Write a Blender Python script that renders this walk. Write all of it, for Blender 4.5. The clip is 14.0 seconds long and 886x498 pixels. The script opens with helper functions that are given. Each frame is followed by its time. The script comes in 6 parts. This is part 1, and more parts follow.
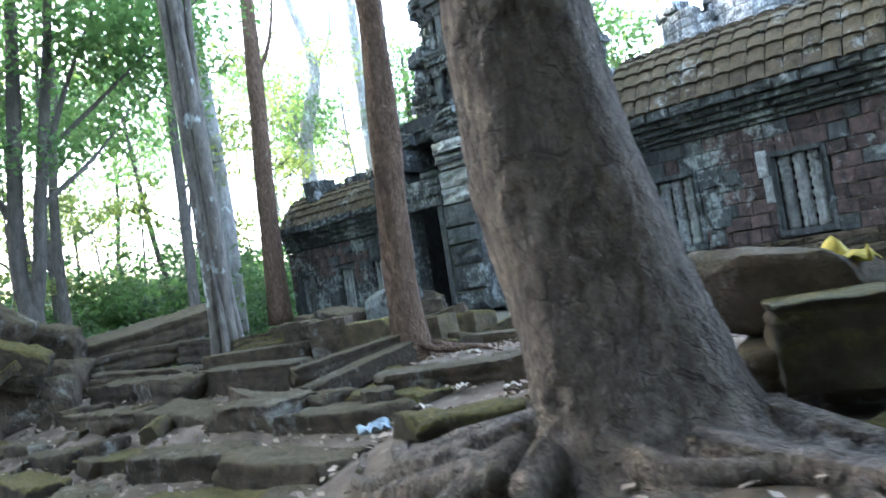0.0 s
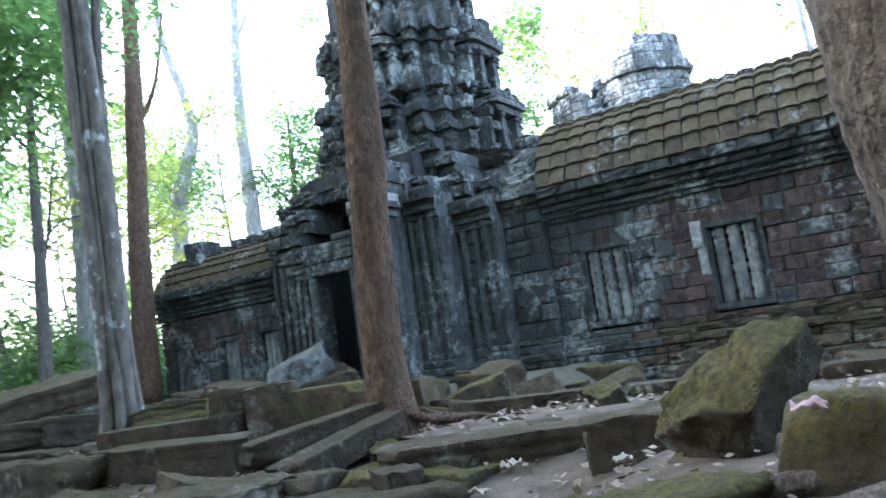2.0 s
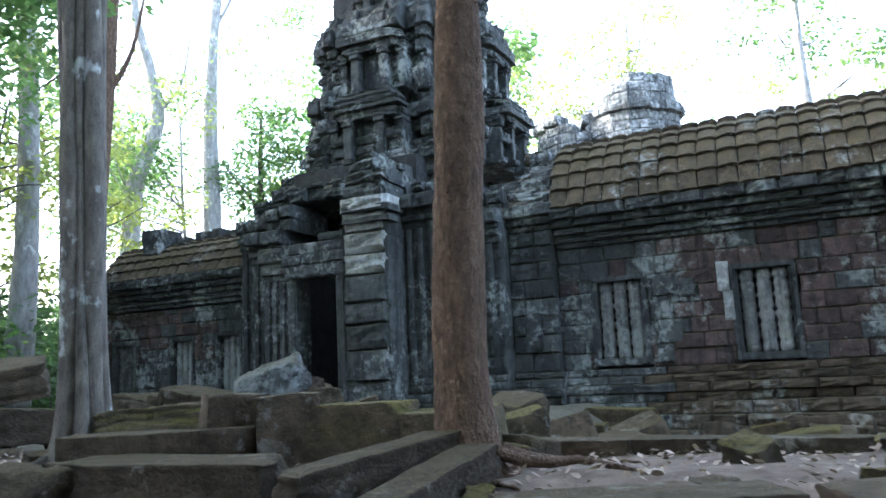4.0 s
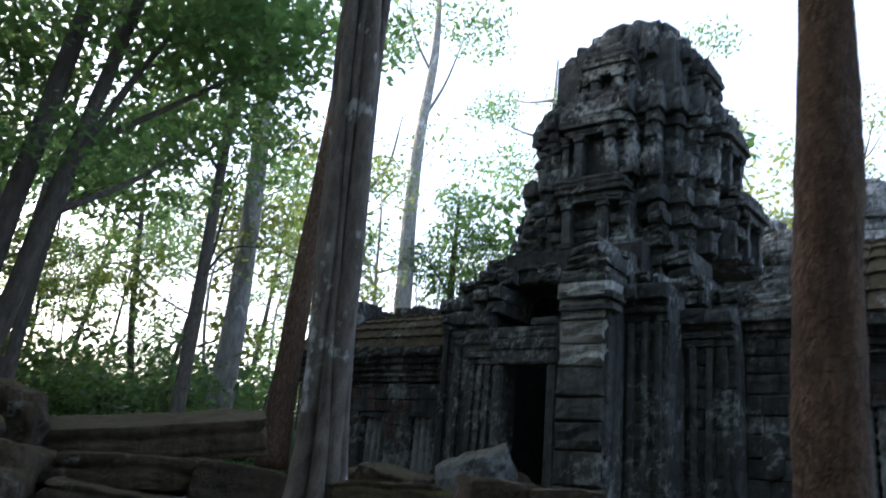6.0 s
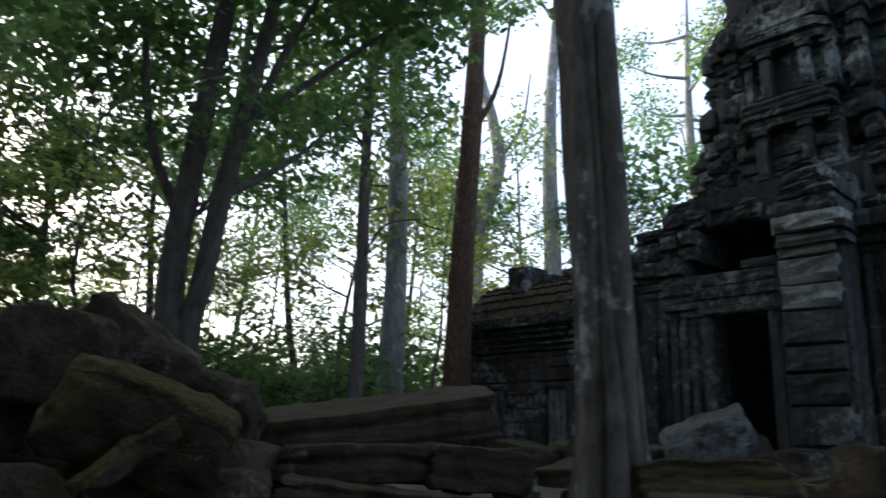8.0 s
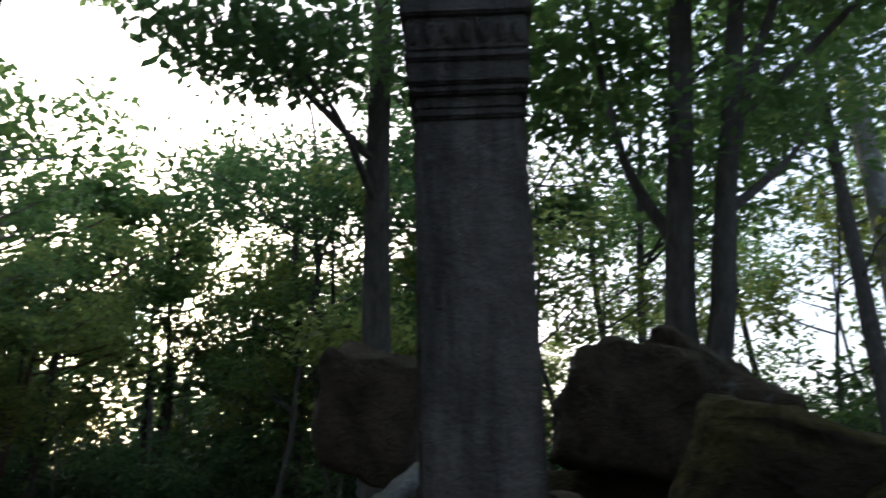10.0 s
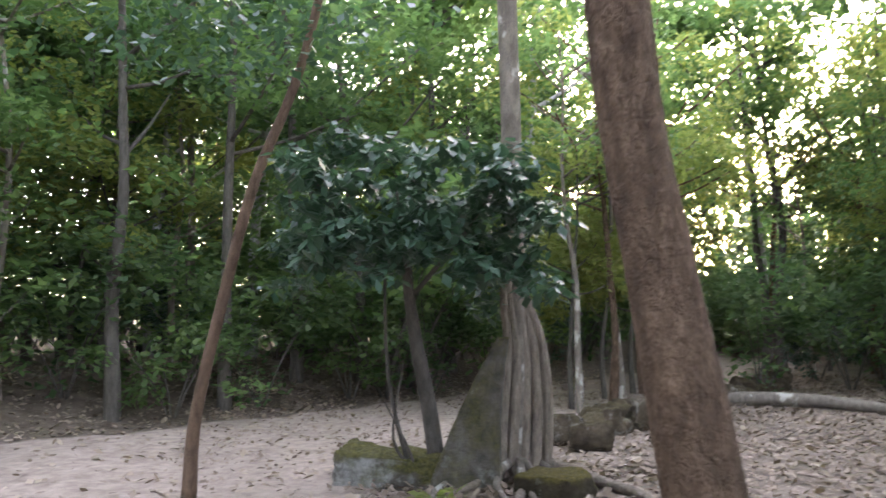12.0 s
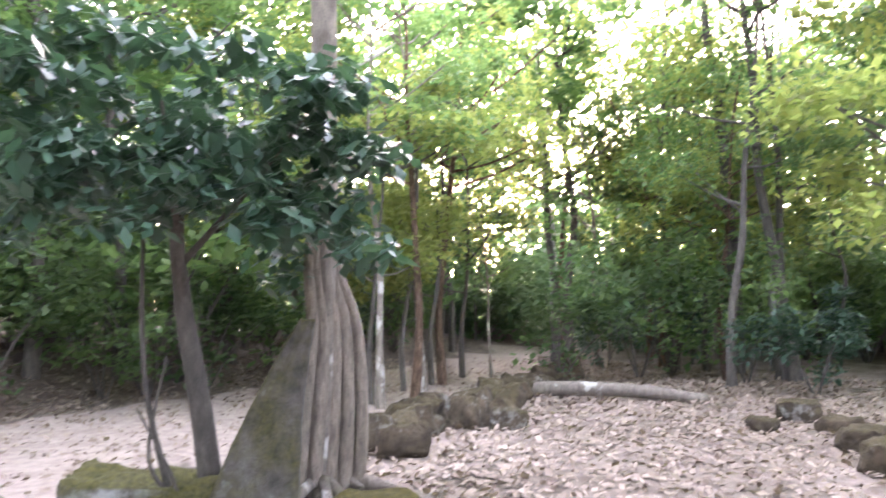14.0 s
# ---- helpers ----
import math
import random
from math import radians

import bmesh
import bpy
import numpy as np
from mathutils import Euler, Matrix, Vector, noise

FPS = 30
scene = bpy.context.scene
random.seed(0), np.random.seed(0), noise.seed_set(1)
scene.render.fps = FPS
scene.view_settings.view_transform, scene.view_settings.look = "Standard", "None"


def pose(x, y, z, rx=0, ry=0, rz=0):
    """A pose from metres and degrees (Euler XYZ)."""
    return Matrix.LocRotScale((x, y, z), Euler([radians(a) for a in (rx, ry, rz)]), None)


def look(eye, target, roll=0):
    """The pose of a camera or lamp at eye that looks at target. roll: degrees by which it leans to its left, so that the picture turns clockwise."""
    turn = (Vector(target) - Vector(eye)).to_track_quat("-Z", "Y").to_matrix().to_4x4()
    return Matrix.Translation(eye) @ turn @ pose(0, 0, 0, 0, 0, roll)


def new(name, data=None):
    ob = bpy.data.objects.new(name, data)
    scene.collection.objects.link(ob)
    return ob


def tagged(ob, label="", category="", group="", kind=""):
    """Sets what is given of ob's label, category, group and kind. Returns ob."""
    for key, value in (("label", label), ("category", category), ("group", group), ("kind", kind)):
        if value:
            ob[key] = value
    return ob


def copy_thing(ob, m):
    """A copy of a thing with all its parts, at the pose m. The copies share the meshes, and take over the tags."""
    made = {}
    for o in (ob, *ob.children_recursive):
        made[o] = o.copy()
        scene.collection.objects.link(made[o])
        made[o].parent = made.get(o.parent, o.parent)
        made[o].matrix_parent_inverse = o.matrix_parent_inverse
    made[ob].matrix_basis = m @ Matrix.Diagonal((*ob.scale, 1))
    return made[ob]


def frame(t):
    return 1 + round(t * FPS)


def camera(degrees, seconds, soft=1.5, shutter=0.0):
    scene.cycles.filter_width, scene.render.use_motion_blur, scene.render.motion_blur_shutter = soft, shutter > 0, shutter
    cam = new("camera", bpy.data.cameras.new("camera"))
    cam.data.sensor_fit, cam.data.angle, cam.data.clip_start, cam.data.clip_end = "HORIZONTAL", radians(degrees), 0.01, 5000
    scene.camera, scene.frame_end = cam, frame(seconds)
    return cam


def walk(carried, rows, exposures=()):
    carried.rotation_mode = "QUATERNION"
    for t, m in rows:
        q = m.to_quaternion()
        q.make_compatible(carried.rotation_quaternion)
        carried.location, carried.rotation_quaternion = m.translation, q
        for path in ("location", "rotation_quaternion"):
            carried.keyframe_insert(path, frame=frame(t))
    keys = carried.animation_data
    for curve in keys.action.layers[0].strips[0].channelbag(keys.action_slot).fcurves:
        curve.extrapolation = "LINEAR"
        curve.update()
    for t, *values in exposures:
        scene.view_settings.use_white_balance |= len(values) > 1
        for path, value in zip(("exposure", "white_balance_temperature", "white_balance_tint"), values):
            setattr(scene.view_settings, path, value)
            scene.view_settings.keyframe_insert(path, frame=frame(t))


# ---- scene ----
cam = camera(59.9, 14.0, 1.5, 0.35)
EXPOSURES = [(0, 3.95, 4850, 11), (2.2, 3.75, 4850, 11), (4.4, 3.25, 5000, 13), (5, 2.45, 5050, 14), (5.5, 2.15, 5100, 15), (7, 1.65, 5150, 15), (10.3, 1.2, 5150, 14), (11.2, 3.05, 5500, 23), (12.5, 4.2, 5900, 24), (14, 5.05, 5800, 31)]
PATH = [
    (0, (-0.02, -0.142, 1.525), (0.004, 1.855, 1.627), -9.0),
    (0.5, (-0.422, 0.278, 1.515), (-0.357, 2.267, 1.718), -11.2),
    (1, (-0.797, 0.77, 1.496), (-0.535, 2.743, 1.694), -11.2),
    (1.5, (-1.072, 1.17, 1.465), (-0.724, 3.122, 1.726), -9.8),
    (2, (-1.271, 1.607, 1.432), (-0.853, 3.545, 1.697), -8.3),
    (2.2, (-1.36, 1.767, 1.431), (-0.845, 3.682, 1.689), -7.6),
    (4.3, (-2.187, 3.685, 1.467), (-1.622, 5.57, 1.82), -2.1),
    (4.5, (-2.249, 3.823, 1.473), (-1.689, 5.683, 1.95), -1.9),
    (5, (-2.408, 4.083, 1.488), (-1.953, 5.934, 2.093), 1.1),
    (5.5, (-2.642, 4.307, 1.439), (-2.329, 6.162, 2.119), 4.5),
    (6, (-2.838, 4.634, 1.382), (-2.711, 6.548, 1.947), 5.2),
    (6.5, (-3.025, 4.997, 1.38), (-2.902, 6.944, 1.82), 4.2),
    (7, (-3.276, 5.29, 1.367), (-3.135, 7.224, 1.859), 3.8),
    (7.2, (-3.389, 5.413, 1.369), (-3.277, 7.352, 1.845), 3.7),
    (9.5, (-5.216, 6.923, 1.384), (-6.112, 8.603, 1.998), -1.7),
    (10, (-5.622, 7.163, 1.378), (-6.737, 8.699, 2.009), 0.1),
    (10.5, (-6.029, 7.302, 1.366), (-7.457, 8.593, 1.907), 2.4),
    (11, (-6.449, 7.331, 1.371), (-8.215, 8.152, 1.828), 2.4),
    (11.5, (-6.963, 7.364, 1.4), (-8.851, 7.944, 1.716), 1.1),
    (12, (-7.526, 7.421, 1.412), (-9.468, 7.851, 1.621), -0.6),
    (12.5, (-8.05, 7.533, 1.388), (-10.016, 7.802, 1.634), -0.7),
    (13, (-8.56, 7.619, 1.341), (-10.497, 8.094, 1.49), -1.0),
    (13.5, (-9.025, 7.709, 1.309), (-10.892, 8.42, 1.389), -0.2),
    (14, (-9.467, 7.811, 1.333), (-11.217, 8.763, 1.511), -0.3),
]
walk(cam, [(t, look(e, a, r)) for t, e, a, r in PATH], EXPOSURES)

# world, sun and exposure
SUN = Vector((-0.833, 0.514, 0.203)).normalized()
world = bpy.data.worlds.new("sky")
scene.world = world
world.use_nodes = True
wn = world.node_tree
sky = wn.nodes.new("ShaderNodeTexSky")
sky.sky_type = 'NISHITA'
sky.sun_disc = False
sky.sun_elevation = math.asin(SUN.z)
sky.sun_rotation = math.atan2(SUN.x, SUN.y)
sky.air_density, sky.dust_density, sky.ozone_density = 1.0, 4.5, 0.5
haze = wn.nodes.new("ShaderNodeVectorMath")
haze.operation = 'ADD'
haze.inputs[1].default_value = (1.65, 1.5, 1.34)
wn.links.new(sky.outputs[0], haze.inputs[0])
wn.links.new(haze.outputs[0], wn.nodes["Background"].inputs[0])
wn.nodes["Background"].inputs[1].default_value = 0.15
sun = new("sun", bpy.data.lights.new("sun", 'SUN'))
sun.data.energy, sun.data.angle, sun.data.color = 3.0, radians(0.6), (1.0, 0.86, 0.66)
sun.matrix_world = look((0, 0, 60), Vector((0, 0, 60)) - SUN)


# ---- materials ----
def mat(name, rough=0.85):
    m = bpy.data.materials.new(name)
    m.use_nodes = True
    nt = m.node_tree
    b = nt.nodes["Principled BSDF"]
    b.inputs["Roughness"].default_value = rough
    b.inputs["Specular IOR Level"].default_value = 0.25
    return m, nt, b


def nod(nt, kind, **values):
    n = nt.nodes.new(kind)
    for key, value in values.items():
        n.inputs[key].default_value = value
    return n


def noise_of(nt, scale, detail=6.0, rough=0.6, stretch=None, obj=False):
    if obj:
        src = nt.nodes.new("ShaderNodeTexCoord").outputs["Object"]
    else:
        src = nt.nodes.new("ShaderNodeNewGeometry").outputs["Position"]
    if stretch:
        mp = nt.nodes.new("ShaderNodeMapping")
        mp.inputs["Scale"].default_value = stretch
        nt.links.new(src, mp.inputs[0])
        src = mp.outputs[0]
    n = nod(nt, "ShaderNodeTexNoise", Scale=scale, Detail=detail, Roughness=rough)
    nt.links.new(src, n.inputs["Vector"])
    return n.outputs["Fac"]


def ramp(nt, fac, stops):
    r = nt.nodes.new("ShaderNodeValToRGB")
    while len(r.color_ramp.elements) < len(stops):
        r.color_ramp.elements.new(0.5)
    for e, (p, c) in zip(r.color_ramp.elements, stops):
        e.position = p
        e.color = (*c, 1) if len(c) == 3 else c
    nt.links.new(fac, r.inputs[0])
    return r.outputs[0]


def mixc(nt, fac, a, b, mode='MIX'):
    m = nt.nodes.new("ShaderNodeMix")
    m.data_type, m.blend_type = 'RGBA', mode
    for sock, v in ((m.inputs[0], fac), (m.inputs[6], a), (m.inputs[7], b)):
        if hasattr(v, "links"):
            nt.links.new(v, sock)
        elif isinstance(v, (int, float)):
            sock.default_value = v
        else:
            sock.default_value = (*v, 1)
    return m.outputs[2]


def math_of(nt, op, a, b=0.0, clamp=False):
    m = nt.nodes.new("ShaderNodeMath")
    m.operation, m.use_clamp = op, clamp
    for sock, v in ((m.inputs[0], a), (m.inputs[1], b)):
        if hasattr(v, "links"):
            nt.links.new(v, sock)
        else:
            sock.default_value = v
    return m.outputs[0]


def bump(nt, b, height, strength=0.5, distance=0.02):
    n = nod(nt, "ShaderNodeBump", Strength=strength, Distance=distance)
    nt.links.new(height, n.inputs["Height"])
    nt.links.new(n.outputs[0], b.inputs["Normal"])


def step_mask(nt, fac, lo, hi):
    m = nt.nodes.new("ShaderNodeMapRange")
    m.inputs[1].default_value, m.inputs[2].default_value = lo, hi
    nt.links.new(fac, m.inputs[0])
    return m.outputs[0]


def stone_mat(name, dark, light, lichen=(0.34, 0.36, 0.33), lichen_at=0.62, moss=(0.09, 0.085, 0.02), moss_amt=0.6, island=False, streaks=True, moss_low=0.0):
    m, nt, b = mat(name, 0.92)
    rnd = nt.nodes.new("ShaderNodeNewGeometry").outputs["Random Per Island"] if island else nt.nodes.new("ShaderNodeObjectInfo").outputs["Random"]
    big = noise_of(nt, 0.9, 5)
    mid = noise_of(nt, 5.0, 8, 0.65)
    fine = noise_of(nt, 38.0, 6, 0.7)
    base = ramp(nt, mid, [(0.3, dark), (0.72, light)])
    tone = math_of(nt, 'ADD', math_of(nt, 'MULTIPLY', rnd, 0.75), 0.55)
    tonec = nt.nodes.new("ShaderNodeCombineColor")
    for i in range(3):
        nt.links.new(tone, tonec.inputs[i])
    c = mixc(nt, 0.85, base, tonec.outputs[0], 'MULTIPLY')
    if streaks:
        st = noise_of(nt, 2.2, 6, 0.6, (2.6, 2.6, 0.35))
        c = mixc(nt, math_of(nt, 'MULTIPLY', step_mask(nt, st, 0.48, 0.62), 0.65), c, (0.028, 0.028, 0.027))
    # lichen: pale crusts with broken edges
    l1 = math_of(nt, 'ADD', math_of(nt, 'MULTIPLY', big, 0.6), math_of(nt, 'MULTIPLY', noise_of(nt, 7.0, 8, 0.66), 0.45))
    lm = step_mask(nt, l1, lichen_at - 0.045, lichen_at + 0.045)
    c = mixc(nt, math_of(nt, 'MULTIPLY', lm, 0.85), c, lichen)
    # moss on what faces upwards
    geo = nt.nodes.new("ShaderNodeNewGeometry")
    sep = nt.nodes.new("ShaderNodeSeparateXYZ")
    nt.links.new(geo.outputs["Normal"], sep.inputs[0])
    up = math_of(nt, 'ADD', math_of(nt, 'MULTIPLY', sep.outputs[2], 0.55), math_of(nt, 'MULTIPLY', noise_of(nt, 3.3, 7, 0.65), 0.9))
    mm = math_of(nt, 'MULTIPLY', step_mask(nt, up, 0.62 - moss_low, 0.95 - moss_low), moss_amt)
    mossc = ramp(nt, noise_of(nt, 24.0, 4), [(0.35, tuple(v * 0.55 for v in moss)), (0.7, tuple(v * 1.5 for v in moss))])
    c = mixc(nt, mm, c, mossc)
    nt.links.new(c, b.inputs["Base Color"])
    h = math_of(nt, 'ADD', math_of(nt, 'MULTIPLY', mid, 1.0), math_of(nt, 'MULTIPLY', fine, 0.45))
    bump(nt, b, h, 1.0, 0.11)
    return m


M_sand = stone_mat("sandstone", (0.035, 0.039, 0.037), (0.118, 0.124, 0.113), lichen_at=0.6, moss_amt=0.35)
M_sand_i = stone_mat("sandstone_courses", (0.038, 0.043, 0.041), (0.135, 0.145, 0.135), lichen_at=0.61, moss_amt=0.4, island=True)
M_later = stone_mat("laterite", (0.042, 0.031, 0.027), (0.135, 0.095, 0.08), lichen_at=0.615, moss_amt=0.5)
M_roof = stone_mat("roof_stone", (0.032, 0.027, 0.018), (0.12, 0.093, 0.056), lichen_at=0.63, moss=(0.075, 0.06, 0.018), moss_amt=0.7, streaks=False)
M_rub = stone_mat("rubble_stone", (0.03, 0.023, 0.014), (0.13, 0.1, 0.064), lichen_at=0.63, lichen=(0.29, 0.28, 0.24), moss=(0.066, 0.054, 0.015), moss_amt=0.55, streaks=False)
M_mossy = stone_mat("mossy_stone", (0.03, 0.024, 0.014), (0.12, 0.095, 0.055), lichen_at=0.66, moss=(0.088, 0.074, 0.014), moss_amt=0.9, streaks=False, moss_low=0.14)
M_wedge = stone_mat("lichen_and_moss_stone", (0.05, 0.045, 0.036), (0.17, 0.155, 0.125), lichen_at=0.58, lichen=(0.34, 0.34, 0.31), moss=(0.085, 0.08, 0.016), moss_amt=0.9, streaks=False, moss_low=0.2)
M_pale = stone_mat("pale_boulder", (0.16, 0.165, 0.15), (0.42, 0.42, 0.38), lichen_at=0.56, lichen=(0.6, 0.62, 0.58), moss=(0.16, 0.14, 0.03), moss_amt=0.45, streaks=False)
M_stele = stone_mat("pillar_stone", (0.1, 0.088, 0.076), (0.21, 0.19, 0.165), lichen_at=0.66, moss_amt=0.3)
M_grey = stone_mat("grey_boulder", (0.05, 0.052, 0.048), (0.17, 0.175, 0.16), lichen_at=0.57, lichen=(0.25, 0.265, 0.25), moss=(0.09, 0.075, 0.02), moss_amt=0.5, streaks=False)
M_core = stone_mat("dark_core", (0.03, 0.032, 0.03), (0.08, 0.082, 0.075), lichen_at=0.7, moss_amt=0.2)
M_ruin = stone_mat("pale_ruin", (0.07, 0.075, 0.075), (0.26, 0.27, 0.26), lichen_at=0.57, lichen=(0.45, 0.46, 0.45), moss_amt=0.2, island=True)


def bark_mat(name, dark, light, patch=None, patch_at=0.6, scale=6.0, strength=0.9, cracks=0.0, fissure=0.5):
    m, nt, b = mat(name, 0.92)
    long_ = noise_of(nt, scale, 8, 0.65, (1.6, 1.6, 0.6))
    big = noise_of(nt, 1.7, 5)
    fine = noise_of(nt, 60.0, 6, 0.7)
    c = ramp(nt, long_, [(0.38, dark), (0.62, light)] if cracks else [(0.3, dark), (0.7, light)])
    c = mixc(nt, math_of(nt, 'MULTIPLY', step_mask(nt, big, 0.45, 0.7), 0.5), c, tuple(v * 0.55 for v in light))
    c = mixc(nt, math_of(nt, 'MULTIPLY', step_mask(nt, fine, 0.5, 0.62), 0.35), c, tuple(v * 0.5 for v in dark))
    if patch:
        pm = step_mask(nt, noise_of(nt, 3.0, 6, 0.55, (1, 1, 0.7)), patch_at, patch_at + 0.05)
        c = mixc(nt, math_of(nt, 'MULTIPLY', pm, 0.85), c, patch)
    h = math_of(nt, 'ADD', math_of(nt, 'MULTIPLY', long_, 1.0), math_of(nt, 'MULTIPLY', fine, 0.35))
    if cracks:
        geo = nt.nodes.new("ShaderNodeNewGeometry")
        wob = nod(nt, "ShaderNodeTexNoise", Scale=5.0, Detail=6.0)
        nt.links.new(geo.outputs["Position"], wob.inputs["Vector"])
        add = nt.nodes.new("ShaderNodeVectorMath")
        add.operation = 'MULTIPLY_ADD'
        nt.links.new(wob.outputs["Color"], add.inputs[0])
        add.inputs[1].default_value = (0.2, 0.2, 0.35)
        nt.links.new(geo.outputs["Position"], add.inputs[2])
        v = nod(nt, "ShaderNodeTexVoronoi", Scale=cracks)
        v.feature = 'DISTANCE_TO_EDGE'
        squeeze = nt.nodes.new("ShaderNodeMapping")
        squeeze.inputs["Scale"].default_value = (1.0, 1.0, 0.5)
        nt.links.new(add.outputs[0], squeeze.inputs[0])
        nt.links.new(squeeze.outputs[0], v.inputs["Vector"])
        gate = step_mask(nt, noise_of(nt, 4.0, 4), 0.44, 0.6)
        line = math_of(nt, 'MULTIPLY', math_of(nt, 'SUBTRACT', 1.0, step_mask(nt, v.outputs["Distance"], 0.0, 0.035)), gate)
        c = mixc(nt, math_of(nt, 'MULTIPLY', line, fissure), c, tuple(v_ * 0.45 for v_ in dark))
        pits = step_mask(nt, noise_of(nt, 22.0, 5, 0.65, (1, 1, 0.6)), 0.45, 0.68)
        c = mixc(nt, math_of(nt, 'MULTIPLY', math_of(nt, 'SUBTRACT', 1.0, pits), 0.45), c, tuple(v_ * 0.5 for v_ in dark))
        h = math_of(nt, 'SUBTRACT', h, math_of(nt, 'MULTIPLY', line, 2.6 * fissure))
        h = math_of(nt, 'ADD', h, math_of(nt, 'MULTIPLY', pits, 1.1))
    nt.links.new(c, b.inputs["Base Color"])
    bump(nt, b, h, strength, 0.07)
    return m


M_bark_near = bark_mat("grey_brown_bark", (0.125, 0.103, 0.08), (0.36, 0.3, 0.235), (0.33, 0.29, 0.24), 0.66, 9.0, 1.0, 6.5)
M_bark_red = bark_mat("reddish_bark", (0.1, 0.064, 0.04), (0.27, 0.18, 0.115), (0.34, 0.27, 0.2), 0.64, 9.0, 0.8, 9.0, 0.1)
M_bark_grey = bark_mat("pale_grey_bark", (0.16, 0.155, 0.14), (0.42, 0.41, 0.38), (0.55, 0.55, 0.52), 0.6, 5.0, 0.6)
M_bark_flute = bark_mat("fluted_bark", (0.06, 0.055, 0.046), (0.24, 0.215, 0.18), (0.5, 0.52, 0.5), 0.61, 6.0)
M_bark_dark = bark_mat("dark_bark", (0.05, 0.045, 0.038), (0.15, 0.135, 0.11), None, 0.6, 7.0)
M_bark_thin = bark_mat("dark_reddish_bark", (0.06, 0.038, 0.025), (0.16, 0.105, 0.068), None, 0.6, 8.0, 0.6)
M_bark_spot = bark_mat("blotched_bark", (0.085, 0.072, 0.056), (0.25, 0.215, 0.17), (0.42, 0.4, 0.35), 0.58, 6.0, 0.6)
M_root = bark_mat("root_bark", (0.11, 0.09, 0.07), (0.3, 0.25, 0.19), None, 0.6, 9.0)


def leaf_mat(name, a, b_, thru=0.45, rough=0.5):
    m, nt, b = mat(name, rough)
    rnd = nt.nodes.new("ShaderNodeNewGeometry").outputs["Random Per Island"]
    ob = nt.nodes.new("ShaderNodeObjectInfo").outputs["Random"]
    big = noise_of(nt, 0.5, 2)
    f = math_of(nt, 'ADD', math_of(nt, 'MULTIPLY', rnd, 0.5), math_of(nt, 'MULTIPLY', big, 0.55))
    f = math_of(nt, 'ADD', f, math_of(nt, 'MULTIPLY', ob, 0.15))
    c = ramp(nt, f, [(0.2, a), (0.6, tuple((x + y) / 2 for x, y in zip(a, b_))), (0.95, b_)])
    nt.links.new(c, b.inputs["Base Color"])
    b.inputs["Specular IOR Level"].default_value = 0.35
    tr = nt.nodes.new("ShaderNodeBsdfTranslucent")
    tc = mixc(nt, 1.0, c, (1.3, 1.5, 0.9), 'MULTIPLY')
    nt.links.new(tc, tr.inputs["Color"])
    mx = nt.nodes.new("ShaderNodeMixShader")
    mx.inputs[0].default_value = thru
    nt.links.new(b.outputs[0], mx.inputs[1])
    nt.links.new(tr.outputs[0], mx.inputs[2])
    nt.links.new(mx.outputs[0], nt.nodes["Material Output"].inputs["Surface"])
    return m


M_leaf = leaf_mat("foliage", (0.06, 0.11, 0.045), (0.17, 0.22, 0.1), 0.6)
M_leaf_dark = leaf_mat("dark_foliage", (0.045, 0.085, 0.045), (0.125, 0.17, 0.085), 0.58)
# paler, yellower copy of the foliage: the sunlit look is in its colour
M_leaf_lit = leaf_mat("sunlit_yellow_green_foliage", (0.12, 0.15, 0.05), (0.28, 0.27, 0.11), 0.68)
M_leaf_big = leaf_mat("glossy_foliage", (0.025, 0.055, 0.034), (0.06, 0.105, 0.066), 0.3, 0.35)
M_litter = leaf_mat("dry_leaves", (0.09, 0.06, 0.04), (0.36, 0.29, 0.225), 0.1, 0.8)


